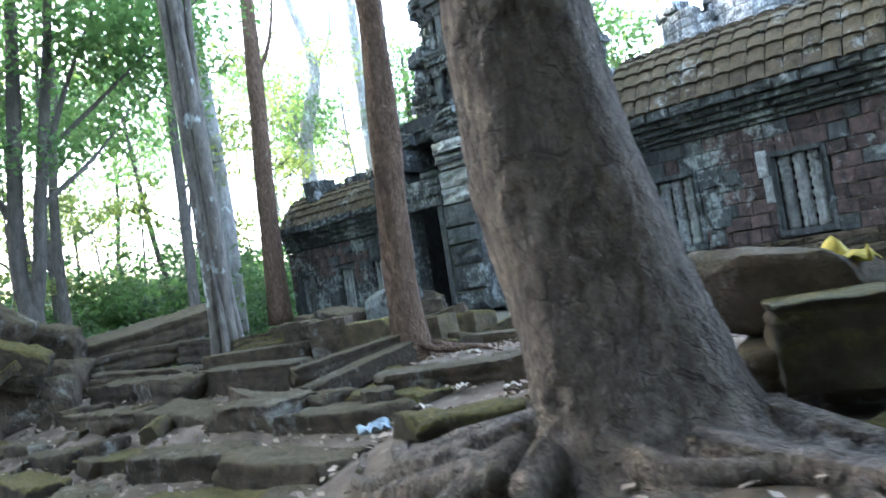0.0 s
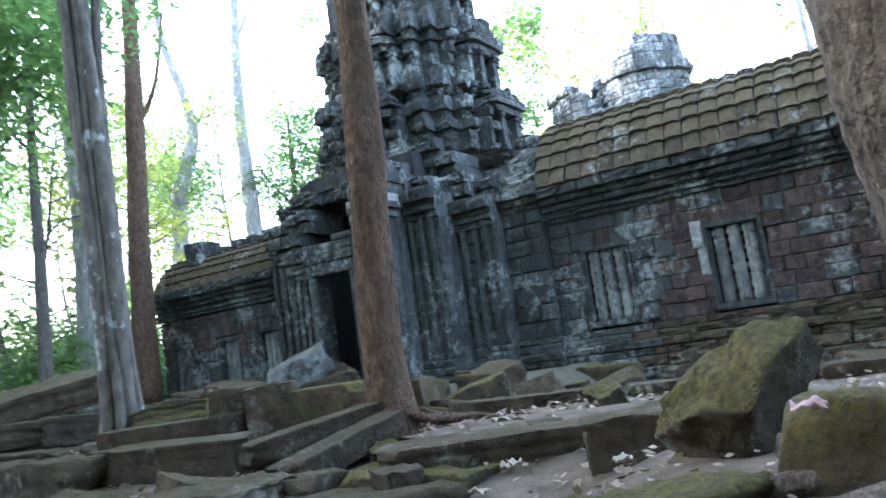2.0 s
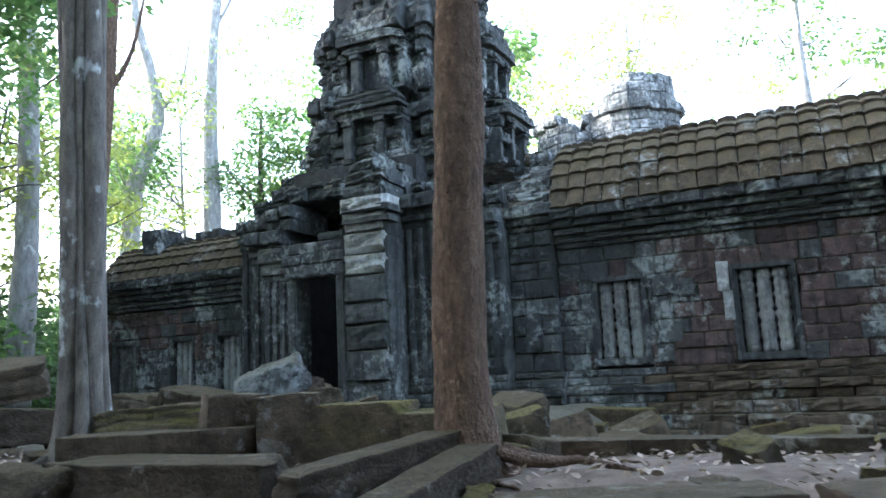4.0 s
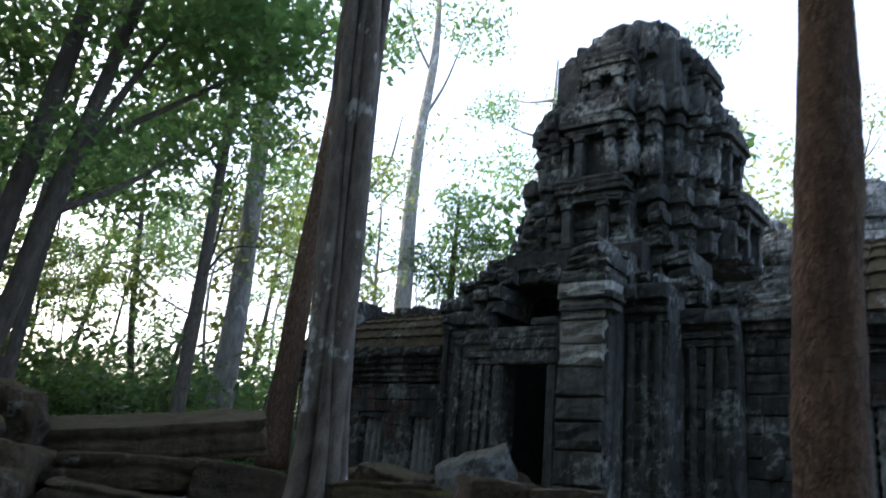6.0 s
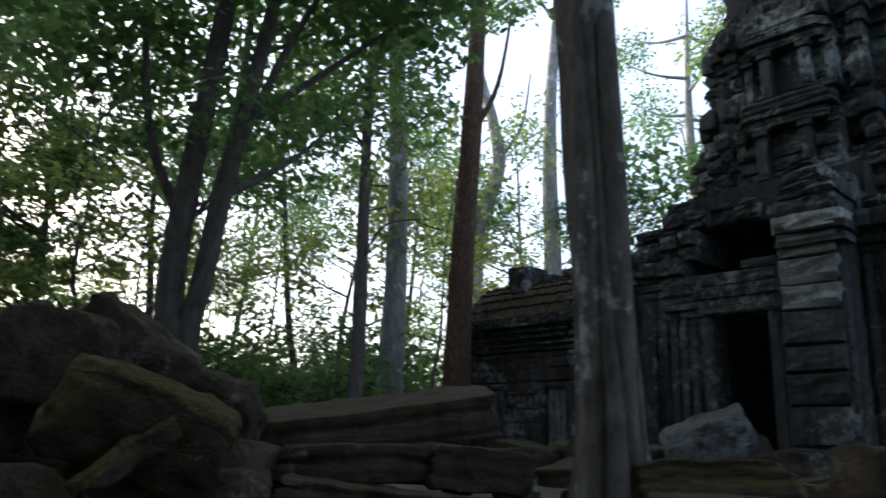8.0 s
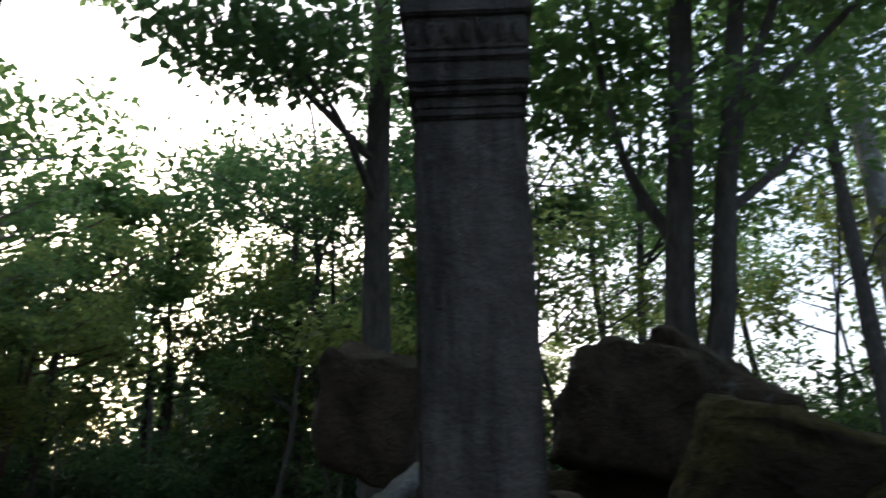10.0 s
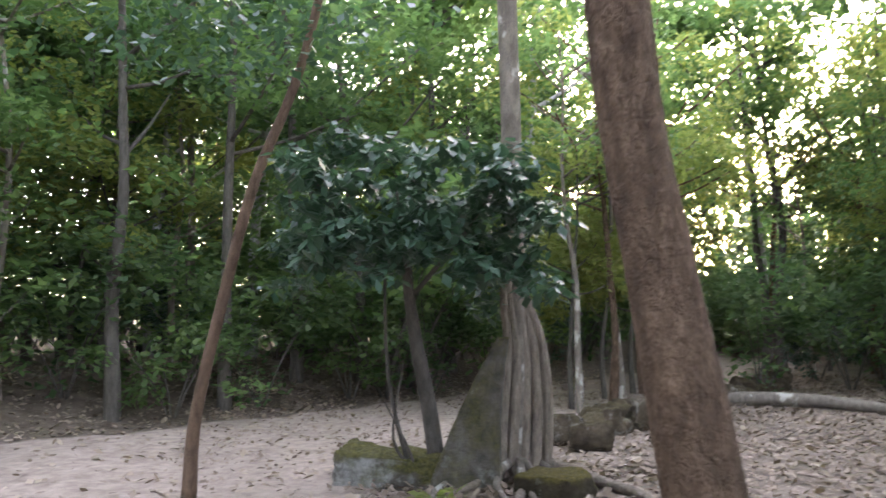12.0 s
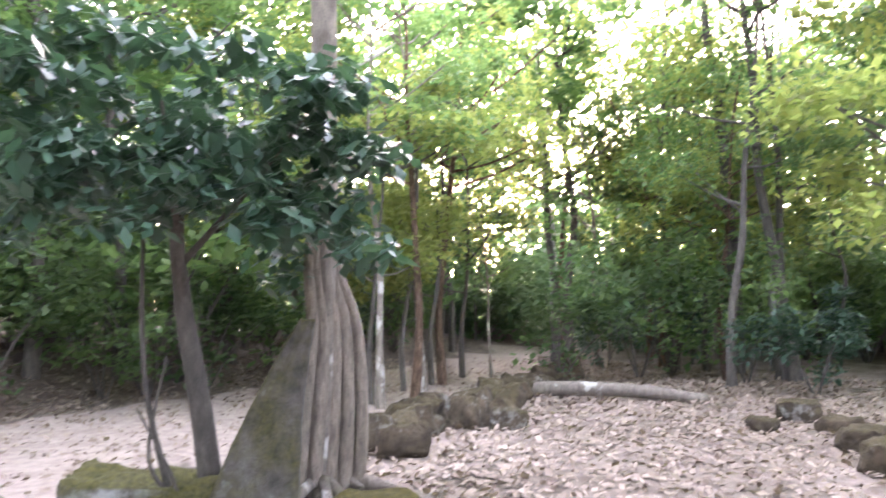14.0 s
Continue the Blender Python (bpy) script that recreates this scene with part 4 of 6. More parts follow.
# fluted grey tree on the terrace: stems grown together
trunk_tree("tree", (-3.26, 11.4, 0.75), [(-0.04, 0, 0), (-0.03, 0, 0.5), (-0.05, 0, 1.5), (-0.1, 0.05, 3), (-0.16, 0.1, 5), (-0.28, 0.1, 8), (-0.4, 0.2, 12), (-0.4, 0.3, 16)], [0.26, 0.2, 0.17, 0.165, 0.165, 0.16, 0.13, 0.08], M_bark_flute,
           "fluted grey tree with fused stems and pale lichen", 64, 0.25, 6, 0.45, seed=5, roots=5, root_len=0.5,
           limbs=[([(0.14, -0.1, -0.1), (0.08, -0.08, 0.7), (0.06, -0.1, 2.2), (0.0, -0.07, 4.2), (-0.1, 0, 7), (0.2, 0.1, 10)], 0.12, 0.07), ([(-0.2, -0.12, -0.1), (-0.13, -0.1, 0.8), (-0.15, -0.1, 2.4), (-0.24, -0.04, 5), (-0.4, 0, 9)], 0.11, 0.06), ([(0.24, 0.02, -0.1), (0.13, -0.03, 0.9), (0.08, 0.0, 2.6), (0.06, 0.06, 5.2), (0.3, 0.1, 8)], 0.1, 0.05)],
           # the 5 m wide top clump is an added overhead canopy that shades the rubble
           crown=[((-0.8, -1.2, 16), (5, 5, 1.8), 5200, 0.32, 0.3), ((0.8, 0.3, 12), (1.4, 1.4, 0.9), 400, 0.24, 0.3)])
# pale and reddish trees behind the slabs
trunk_tree("tree", (-7.1, 27.2, 1.2), [(-0.35, 0, 0), (-0.2, 0, 1), (-0.1, 0, 3.5), (-0.1, 0, 6), (-0.2, 0, 9), (-0.4, 0, 13), (-0.5, 0.3, 18)], [0.55, 0.42, 0.34, 0.3, 0.27, 0.24, 0.18], M_bark_grey,
           "tall pale grey tree with smooth bark", 14, 0.08, seed=6, crown=[((-0.5, 0.3, 18), (3.5, 3.5, 2), 1800, 0.28, 0.3)])
trunk_tree("tree", (-5.3, 25.0, 1.2), [(0, 0, 0), (0.05, 0, 2), (0.15, 0, 5), (0.3, 0, 8), (0.45, 0, 12), (0.5, 0, 18)], [0.42, 0.34, 0.3, 0.27, 0.22, 0.16], M_bark_red,
           "tall reddish-brown tree leaning over the wall", 14, 0.08, seed=7, limbs=[([(0.3, 0, 8), (1.0, 0, 9.5), (1.4, 0.2, 12)], 0.09, 0.03)], crown=[((0.5, 0.3, 18), (3, 3, 2), 1600, 0.28, 0.3)])
# twin-stemmed dark tree
trunk_tree("tree", (-8.2, 15.4, 0.5), [(0, 0, 0), (-0.05, 0, 1.2), (0.0, 0, 1.8), (-0.15, 0, 2.6), (-0.1, 0, 3.6), (0.1, 0.1, 6), (0.4, 0.2, 10), (0.5, 0.2, 15)], [0.32, 0.24, 0.23, 0.17, 0.16, 0.14, 0.11, 0.06], M_bark_dark,
           "dark forked tree with two upright stems", 12, 0.15, seed=9,
           limbs=[([(0.0, 0, 1.6), (0.25, 0, 2.6), (0.42, 0, 3.8), (0.75, 0.1, 6), (1.3, 0.2, 10), (1.6, 0.3, 14)], 0.18, 0.05), ([(-0.1, 0, 3.6), (-0.7, 0, 5), (-1.2, 0.2, 8)], 0.09, 0.03), ([(0.5, 0, 4.4), (1.2, 0.2, 6.4), (2.2, 0.3, 8.5)], 0.08, 0.02), ([(0.4, 0.0, 3.9), (0.9, 1.8, 5.2), (1.0, 4.2, 6.9)], 0.07, 0.02), ([(0.6, 0.1, 5.0), (1.9, 0.8, 6.4), (3.8, 1.6, 8.4)], 0.06, 0.02), ([(-0.1, 0.0, 4.0), (-0.4, 1.0, 5.2), (-0.5, 1.9, 6.1)], 0.05, 0.02)],
           crown=[((0.8, 0.2, 7.4), (2.4, 1.8, 1.2), 850, 0.19, 0.3), ((-0.5, 0, 8), (2.2, 2.2, 1.6), 900, 0.2, 0.3), ((1.5, 0.5, 9.5), (2.4, 2.2, 1.8), 1000, 0.2, 0.3), ((0.5, 0, 12), (3, 3, 2), 1800, 0.28, 0.3), ((2.4, 0.3, 7.4), (1.6, 1.5, 0.9), 800, 0.24, 0.3), ((-2, 0.3, 6.6), (1.6, 1.5, 0.9), 800, 0.24, 0.3), ((-0.4, 1.8, 6.1), (1.9, 1.7, 0.9), 850, 0.18, 0.35), ((1.0, 4.2, 6.9), (2.3, 1.8, 1.2), 950, 0.19, 0.35), ((2.3, 1.2, 7.2), (1.7, 1.5, 1.0), 750, 0.18, 0.35), ((3.8, 1.6, 8.6), (1.8, 1.6, 1.2), 700, 0.18, 0.35), ((-1.2, 0.6, 6.6), (1.7, 1.4, 1.0), 750, 0.18, 0.35), ((1.2, 3.4, 9.2), (3.0, 2.2, 1.3), 1000, 0.2, 0.3), ((0.4, -0.4, 5.0), (1.4, 1.2, 0.5), 450, 0.16, 0.4)], crown_mat=M_leaf)
# dark slim tree beside the pale one, and the trees behind the left wing
trunk_tree("tree", (-7.35, 22.7, 0.6), [(0, 0, 0), (0.02, 0.2, 1.7), (-0.1, 0.8, 4), (-0.25, 1.4, 7), (-0.35, 1.8, 9.5), (-0.3, 2, 14)], [0.24, 0.17, 0.16, 0.14, 0.12, 0.06], M_bark_dark, "slim dark forest tree with a leafy top", 12, 0.12, seed=61,
           limbs=[([(-0.1, 0.9, 5), (0.4, 1.0, 5.8), (1.4, 1.2, 6.0)], 0.04, 0.012), ([(-0.3, 1.6, 8), (-1.2, 1.6, 9), (-2, 1.8, 9.6)], 0.05, 0.015)], crown=[((-0.3, 1.6, 10), (2.4, 2.2, 1.6), 1600, 0.24, 0.3), ((-0.2, 1.8, 13), (2.4, 2.4, 1.5), 1300, 0.26, 0.3), ((-1.6, 1.2, 8.6), (1.4, 1.4, 0.8), 700, 0.22, 0.3)], crown_mat=M_leaf_dark)
trunk_tree("tree", (-5.4, 36.9, 1.5), [(0, 0, 0), (0, 0, 6.7), (0.15, 0, 8.6), (0.75, 0, 10.4), (0.95, 0, 11.6), (0.6, 0, 13.6), (0.0, 0, 16), (-0.1, 0, 19)], [0.42, 0.36, 0.34, 0.33, 0.28, 0.24, 0.2, 0.1], M_bark_grey, "pale crooked tree behind the ruined wing", 12, 0.1, seed=62,
           limbs=[([(0.9, 0, 11.5), (1.9, 0, 13), (2.3, 0, 15.5)], 0.12, 0.03), ([(0.3, 0, 8.8), (-1.2, 0, 10.2), (-2.6, 0.2, 11)], 0.1, 0.03)], crown=[((-0.5, 0, 9.2), (2.2, 1.6, 1.6), 900, 0.26, 0.3), ((1.9, 0, 12.4), (1.5, 1.5, 1.0), 500, 0.24, 0.3), ((-1.8, 0.2, 12), (1.6, 1.5, 1.2), 600, 0.24, 0.3), ((0.2, 0, 19), (2.4, 2, 1.3), 700, 0.26, 0.3)], crown_mat=M_leaf)
trunk_tree("tree", (-2.2, 37.1, 1.5), [(0, 0, 0), (0.0, 0, 7), (-0.1, 0, 11), (0.0, 0, 15), (0.3, 0, 19), (0.2, 0, 23)], [0.45, 0.38, 0.32, 0.26, 0.2, 0.1], M_bark_grey, "tall pale straight tree behind the ruined wing", 12, 0.06, seed=63,
           limbs=[([(0.0, 0, 15.5), (0.9, 0, 17.5), (1.6, 0, 20)], 0.09, 0.03), ([(0.2, 0, 18), (-0.8, 0, 20), (-1.2, 0, 22)], 0.08, 0.03)], crown=[((0.5, 0, 22), (3.6, 2.4, 1.6), 900, 0.26, 0.3), ((2.4, 0, 20), (1.8, 1.6, 1.0), 420, 0.24, 0.3), ((-1.6, 0.2, 19.6), (1.5, 1.5, 0.9), 380, 0.24, 0.3)])
trunk_tree("tree", (-0.2, 37.6, 1.5), [(0, 0, 0), (0.1, 0, 5), (0.05, 0, 9), (0.1, 0, 12)], [0.25, 0.2, 0.14, 0.06], M_bark_dark, "round-crowned leafy tree behind the ruined wing", 10, 0.1, seed=64,
           limbs=[([(0.1, 0, 7), (1.3, 0, 8.6), (2, 0, 9.4)], 0.07, 0.02), ([(0.1, 0, 7.5), (-1.1, 0, 9), (-1.6, 0, 9.8)], 0.07, 0.02)], crown=[((0.1, 0, 11.9), (1.2, 1.2, 1.0), 1000, 0.22, 0.3), ((0.5, 0, 10.2), (1.9, 1.6, 0.9), 1500, 0.22, 0.3), ((1.3, 0, 8.8), (1.2, 1.2, 0.8), 700, 0.2, 0.3), ((-1.4, 0, 8.8), (1.5, 1.4, 1.0), 1100, 0.22, 0.3), ((0.2, 0, 7.6), (1.6, 1.4, 0.8), 900, 0.22, 0.3)])
# open-crowned trees behind the tower and the roof
for bx, by, hh, sd, lit in ((21.1, 41.2, 22.0, 65, M_leaf_lit), (10.1, 42.2, 25.0, 66, M_leaf), (25.6, 35.4, 11.2, 67, M_leaf_lit), (17.6, 24.2, 16.0, 68, M_leaf), (5.2, 43.6, 24.0, 69, M_leaf)):
    orng = random.Random(sd)
    tall = hh / 22
    limbs, crowns = [], []
    for i in range(8):
        an, f = orng.uniform(0, 6.283), orng.uniform(0.55, 0.92)
        ln = orng.uniform(1.8, 4.2) * tall
        q = (math.cos(an) * ln, math.sin(an) * ln, hh * f + orng.uniform(0.6, 2.2))
        limbs.append(([(0.1, 0, hh * f), (q[0] * 0.5, q[1] * 0.5, hh * f + 0.3), q], 0.1 * tall, 0.02))
        for j in range(3):
            crowns.append(((q[0] + orng.gauss(0, 0.7), q[1] + orng.gauss(0, 0.7), q[2] + orng.gauss(0, 0.5)), (1.1 * tall + 0.3, 1.1 * tall + 0.3, 0.6), 260 if hh < 14 else 130, 0.24, 0.35))
    trunk_tree("tree", (bx, by, 1.0), [(0, 0, 0), (0.1, 0, hh * 0.4), (0.0, 0.1, hh * 0.7), (0.2, 0, hh)], [0.36 * tall + 0.05, 0.3 * tall, 0.2 * tall, 0.05], M_bark_grey, "tall open-crowned tree with sparse sunlit leaves", 10, 0.1, seed=sd, limbs=limbs, crown=crowns, crown_mat=lit)
# two upright trees past the carved pillar, one hung with dark leaves
trunk_tree("tree", (-11.55, 14.0, -0.1), [(0, 0, 0), (0.02, 0, 2), (-0.03, 0, 4), (-0.08, 0, 6.5), (0, 0, 10), (0.1, 0, 14)], [0.24, 0.19, 0.17, 0.15, 0.12, 0.06], M_bark_dark, "upright dark tree with dark hanging foliage", 14, 0.1, seed=71,
           limbs=[([(-0.05, 0, 5), (0.1, -1.0, 5.9), (0.2, -2.1, 6.3)], 0.06, 0.02), ([(-0.05, 0, 5.6), (-0.4, -1.3, 6.4), (-0.5, -2.6, 6.6)], 0.06, 0.02)], crown=[((0.2, -1.9, 6.2), (1.1, 0.9, 0.4), 520, 0.17, 0.5), ((-0.4, -2.5, 6.5), (1.0, 0.9, 0.4), 480, 0.17, 0.5), ((-0.8, -1.5, 6.9), (1.4, 1.0, 0.5), 600, 0.18, 0.5), ((0.4, -0.6, 6.9), (1.3, 1.1, 0.6), 700, 0.18, 0.5), ((0, 0, 11), (2.4, 2.2, 1.6), 1500, 0.24, 0.3)], crown_mat=M_leaf_dark)
trunk_tree("tree", (-24.1, 24.8, -0.2), [(0, 0, 0), (0, 0, 3), (-0.1, 0, 5), (-0.2, -0.1, 7.5), (-0.4, -0.3, 10), (-0.4, -0.3, 14)], [0.22, 0.17, 0.16, 0.13, 0.11, 0.05], M_bark_dark, "slim dark tree in a gap of the forest", 12, 0.12, seed=72,
           limbs=[([(-0.2, -0.1, 7.5), (0.6, 0.3, 9), (1.4, 0.8, 10)], 0.05, 0.015)], crown=[((-0.4, -0.3, 13), (2.4, 2.2, 1.4), 1300, 0.24, 0.3)], crown_mat=M_leaf_dark)
# leaning tree beside the lower path
trunk_tree("tree", (-9.62, 8.66, -0.2), [(0.12, 0.07, 0), (0.1, 0.05, 0.4), (0.03, -0.03, 1.2), (-0.03, -0.1, 1.8), (-0.07, -0.17, 2.4), (-0.06, -0.2, 3.2), (0.0, -0.14, 4.2), (0.05, 0, 8), (0, 0, 12)], [0.17, 0.135, 0.115, 0.106, 0.1, 0.094, 0.09, 0.08, 0.05], M_bark_red,
           # the second, offset clump is unseen canopy added over the walk for shade
           "leaning smooth reddish-brown tree beside the path", 72, 0.09, plates=(13.0, 0.004), seed=12, crown=[((0, 0, 12), (2.4, 2.4, 1.5), 1500, 0.24, 0.3), ((2.5, 0.5, 13.5), (4, 4, 1.4), 3400, 0.3, 0.3)])
# tree with climbing stems, its mossy stone and sapling
vb = (-15.8, 10.1, gz(-15.8, 10.1))
trunk_tree("tree", vb, [(0.0, 0, 0), (-0.02, 0, 1.2), (-0.05, 0, 2.4), (-0.1, 0, 4), (-0.2, 0, 8), (-0.2, 0, 14)], [0.14, 0.13, 0.125, 0.12, 0.11, 0.07], M_bark_spot,
           "blotched pale tree wrapped in straight climbing stems", 14, 0.1, seed=14, crown=[((-0.2, 0, 13), (2.6, 2.6, 1.8), 1600, 0.24, 0.3)], roots=14, root_len=1.9,
           limbs=[([(0.1, -0.28 + 0.13 * i, -0.1), (0.1, -0.22 + 0.13 * i, 0.7), (0.06, -0.14 + 0.1 * i, 1.5), (0.02, -0.16 + 0.06 * i, 2.1), (0.0, -0.05 + 0.02 * i, 2.9)], 0.06, 0.045) for i in range(5)] + [([(0.1, 0.3, 0.2), (0.6, 0.6, 0.1), (1.3, 0.8, 0.06), (2.1, 0.7, -0.02)], 0.075, 0.045), ([(0.15, -0.1, 0.15), (0.7, -0.2, 0.08), (1.4, -0.5, 0.05), (1.9, -0.4, -0.02)], 0.06, 0.03), ([(0.1, -0.3, 0.12), (0.5, -0.7, 0.08), (1.0, -1.3, 0.04)], 0.05, 0.025)], limb_mat=M_root)
seedling = empty("seedling", pose(vb[0] + 1.5, vb[1] - 1.25, gz(vb[0] + 1.5, vb[1] - 1.25)), "low light-green seedling among tree roots", "plant")
for i in range(4):
    bm = bmesh.new()
    tip = (0.16 * math.cos(i * 1.7), 0.16 * math.sin(i * 1.7), 0.2)
    tube(bm, [(0, 0, -0.02), (tip[0] * 0.4, tip[1] * 0.4, 0.12), tip], [0.008, 0.006, 0.004], 6)
    part("stem", bm, M_leaf_lit, seedling, smooth=True)
new("crown", leaf_mesh("crown", [((0, 0, 0.2), (0.24, 0.24, 0.07), 34, 0.15, 0.1)], M_leaf_lit, 44)).parent = seedling
wedge = rock("leaning_stone", vb[0] + 0.12, vb[1] - 0.62, vb[2] + 0.7, 0.8, 0.55, 1.8, 72, 0, 4, 21, M_wedge, 0.05, 0.2, "tall mossy stone leaning against a tree", "stone")
for v in wedge.data.vertices:
    f = v.co.z / 1.75 + 0.5
    v.co.x = 0.4 + (v.co.x - 0.4) * (1 - 0.82 * f) - 0.06 * math.sin(f * 3.1)
    v.co.y *= 1 - 0.55 * f
rock("boulder", vb[0] - 0.3, vb[1] - 1.35, vb[2] + 0.08, 1.3, 0.7, 0.5, 70, 4, 6, 22, M_wedge, 0.12, 0.3, "low mossy boulder among tree roots", "boulder")
rock("boulder", vb[0] + 0.95, vb[1] + 0.05, vb[2] + 0.08, 0.7, 0.55, 0.36, 30, 0, 0, 23, M_mossy, 0.06, 0.3, "rounded mossy boulder at the tree's foot", "boulder")
sap = [(-0.25, -0.85, 0), (-0.2, -0.98, 0.8), (-0.1, -1.15, 1.6), (0, -1.25, 2.4), (0.1, -1.2, 3.4)]
clumps = []
crng = random.Random(4)
for i in range(84):
    a, b = crng.uniform(-1, 1), crng.uniform(-1, 1)
    clumps.append(((0.8 + a * 0.9, -1.4 + b * 1.25, 3.1 + 0.6 * crng.uniform(-1, 1) - 0.35 * (a * a + b * b)), (0.28, 0.28, 0.13), 64, 0.155, 0.5))
trunk_tree("sapling", vb, sap, [0.1, 0.09, 0.075, 0.055, 0.03], M_bark_dark, "young tree with large drooping glossy leaves", 10, 0.1, seed=15, crown=clumps, crown_mat=M_leaf_big,
           limbs=[([(-0.1, -1.15, 1.7), (0.5, -1.35, 2.4), (1.5, -1.6, 2.9)], 0.035, 0.012), ([(0, -1.22, 2.0), (0.6, -0.8, 2.6), (1.2, -0.6, 3.0)], 0.03, 0.01), ([(-0.1, -1.2, 0.1), (-0.1, -1.45, 1.2), (0, -1.5, 2.8)], 0.03, 0.015), ([(-0.1, -1.1, 0.1), (-0.05, -1.4, 0.5), (0, -1.3, 1.3)], 0.022, 0.01), ([(-0.05, -1.15, 0.05), (0.05, -1.25, 0.4), (-0.02, -1.5, 0.9)], 0.02, 0.008)])
trunk_tree("tree", (-15.8, 6.62, gz(-15.8, 6.6)), [(0, 0, 0), (0.02, 0.05, 0.8), (0.1, 0.3, 2.0), (0.2, 0.6, 3.2), (0.3, 1.2, 5), (0.3, 1.8, 9)], [0.078, 0.064, 0.058, 0.054, 0.048, 0.025], M_bark_thin, "thin leaning reddish tree beside the path", 10, 0.1, seed=16, crown=[((0.3, 1.2, 5.4), (1.6, 1.6, 1.0), 480, 0.15, 0.4), ((0.3, 1.8, 8.5), (2, 2, 1.4), 600, 0.17, 0.3), ((0.8, 0.2, 4.6), (1.0, 1.2, 0.6), 420, 0.14, 0.4)], crown_mat=M_leaf_big)

# ---- forest: a few kinds of tree, repeated ----
def forest_tree(seed, height, r, material, crown_mat, low=0.35, dense=1.0, leaf=0.24):
    rng = random.Random(seed)
    pts = [(0, 0, -0.4)]
    x = y = 0.0
    n = 6
    for i in range(1, n + 1):
        x += rng.gauss(0, 0.12) * height / 10
        y += rng.gauss(0, 0.12) * height / 10
        pts.append((x, y, height * i / n))
    radii = [r * (1.3 if i == 0 else 1 - 0.8 * i / n) for i in range(n + 1)]
    limbs, clumps = [], []
    for i in range(9):
        f = rng.uniform(low, 0.95)
        an = rng.uniform(0, 6.283)
        q = f * n
        j = min(n - 1, int(q))
        p = Vector(pts[j]).lerp(Vector(pts[j + 1]), q - j)
        ln = height * rng.uniform(0.12, 0.26)
        d = Vector((math.cos(an), math.sin(an), rng.uniform(0.3, 0.8)))
        e = p + d * ln
        limbs.append(([tuple(p), tuple(p + d * ln * 0.5 + Vector((0, 0, -0.1))), tuple(e)], r * 0.35, 0.02))
        for k in range(4):
            c = e + Vector((rng.gauss(0, 0.7), rng.gauss(0, 0.7), rng.gauss(0, 0.45))) * height * 0.08
            s = height * rng.uniform(0.05, 0.11)
            clumps.append((tuple(c), (s, s, s * 0.6), int(95 * dense), leaf, 0.3))
    return trunk_tree("tree", (0, 0, -60), pts, radii, material, "tall forest tree with thin trunk and open leafy crown", 9, 0.12, seed=seed, limbs=limbs, crown=clumps, crown_mat=crown_mat, group="forest trees")


def bush(seed, size, crown_mat, leaf=0.16):
    rng = random.Random(seed)
    b = empty("bush", pose(0, 0, -60), "leafy green undergrowth bush", "bush", "forest undergrowth")
    clumps = []
    for i in range(5):
        an = rng.uniform(0, 6.283)
        e = (math.cos(an) * size * 0.6, math.sin(an) * size * 0.6, size * rng.uniform(0.7, 1.2))
        bm = bmesh.new()
        tube(bm, spline([(0, 0, -0.1), (e[0] * 0.4, e[1] * 0.4, e[2] * 0.5), e], 4), list(np.linspace(0.03, 0.008, 9)), 5)
        part("stem", bm, M_bark_dark, b, smooth=True)
        for k in range(4):
            s = size * rng.uniform(0.2, 0.4)
            clumps.append(((e[0] + rng.gauss(0, size * 0.25), e[1] + rng.gauss(0, size * 0.25), e[2] + rng.gauss(0, size * 0.25)), (s, s, s * 0.7), 70, leaf, 0.3))
    ob = new("crown", leaf_mesh("crown", clumps, crown_mat, seed))
    ob.parent = b
    return b


near_kinds = [forest_tree(31, 13, 0.14, M_bark_dark, M_leaf, 0.3, 1.1, 0.2), forest_tree(32, 10, 0.11, M_bark_spot, M_leaf, 0.25, 1.1, 0.2), forest_tree(34, 7, 0.07, M_bark_dark, M_leaf_lit, 0.2, 1.0, 0.18), forest_tree(38, 14, 0.13, M_bark_dark, M_leaf_dark, 0.35, 1.1, 0.22)]
kinds = [forest_tree(41, 14, 0.16, M_bark_dark, M_leaf, 0.2, 1.0, 0.36), forest_tree(42, 11, 0.13, M_bark_spot, M_leaf_dark, 0.15, 1.0, 0.36), forest_tree(33, 17, 0.2, M_bark_grey, M_leaf, 0.4, 1.0, 0.36), forest_tree(44, 8, 0.09, M_bark_dark, M_leaf_lit, 0.12, 0.9, 0.34), forest_tree(46, 12, 0.12, M_bark_dark, M_leaf_lit, 0.25, 0.8, 0.34), forest_tree(35, 13, 0.15, M_bark_dark, M_leaf_dark, 0.2, 1.1, 0.38)]
airy_kinds = [forest_tree(61, 14, 0.13, M_bark_dark, M_leaf, 0.4, 0.9, 0.24), forest_tree(62, 12, 0.11, M_bark_grey, M_leaf, 0.35, 0.8, 0.24), forest_tree(63, 15, 0.15, M_bark_dark, M_leaf_dark, 0.5, 0.9, 0.24), forest_tree(64, 9, 0.08, M_bark_dark, M_leaf_lit, 0.3, 0.7, 0.22)]
open_kinds = [forest_tree(36, 15, 0.15, M_bark_grey, M_leaf_lit, 0.5, 0.6, 0.26), forest_tree(37, 16, 0.17, M_bark_grey, M_leaf, 0.55, 0.6, 0.26)]
slim_kinds = [forest_tree(39, 9, 0.085, M_bark_spot, M_leaf, 0.5, 0.8, 0.18), forest_tree(40, 10, 0.1, M_bark_red, M_leaf_lit, 0.45, 0.8, 0.18)]
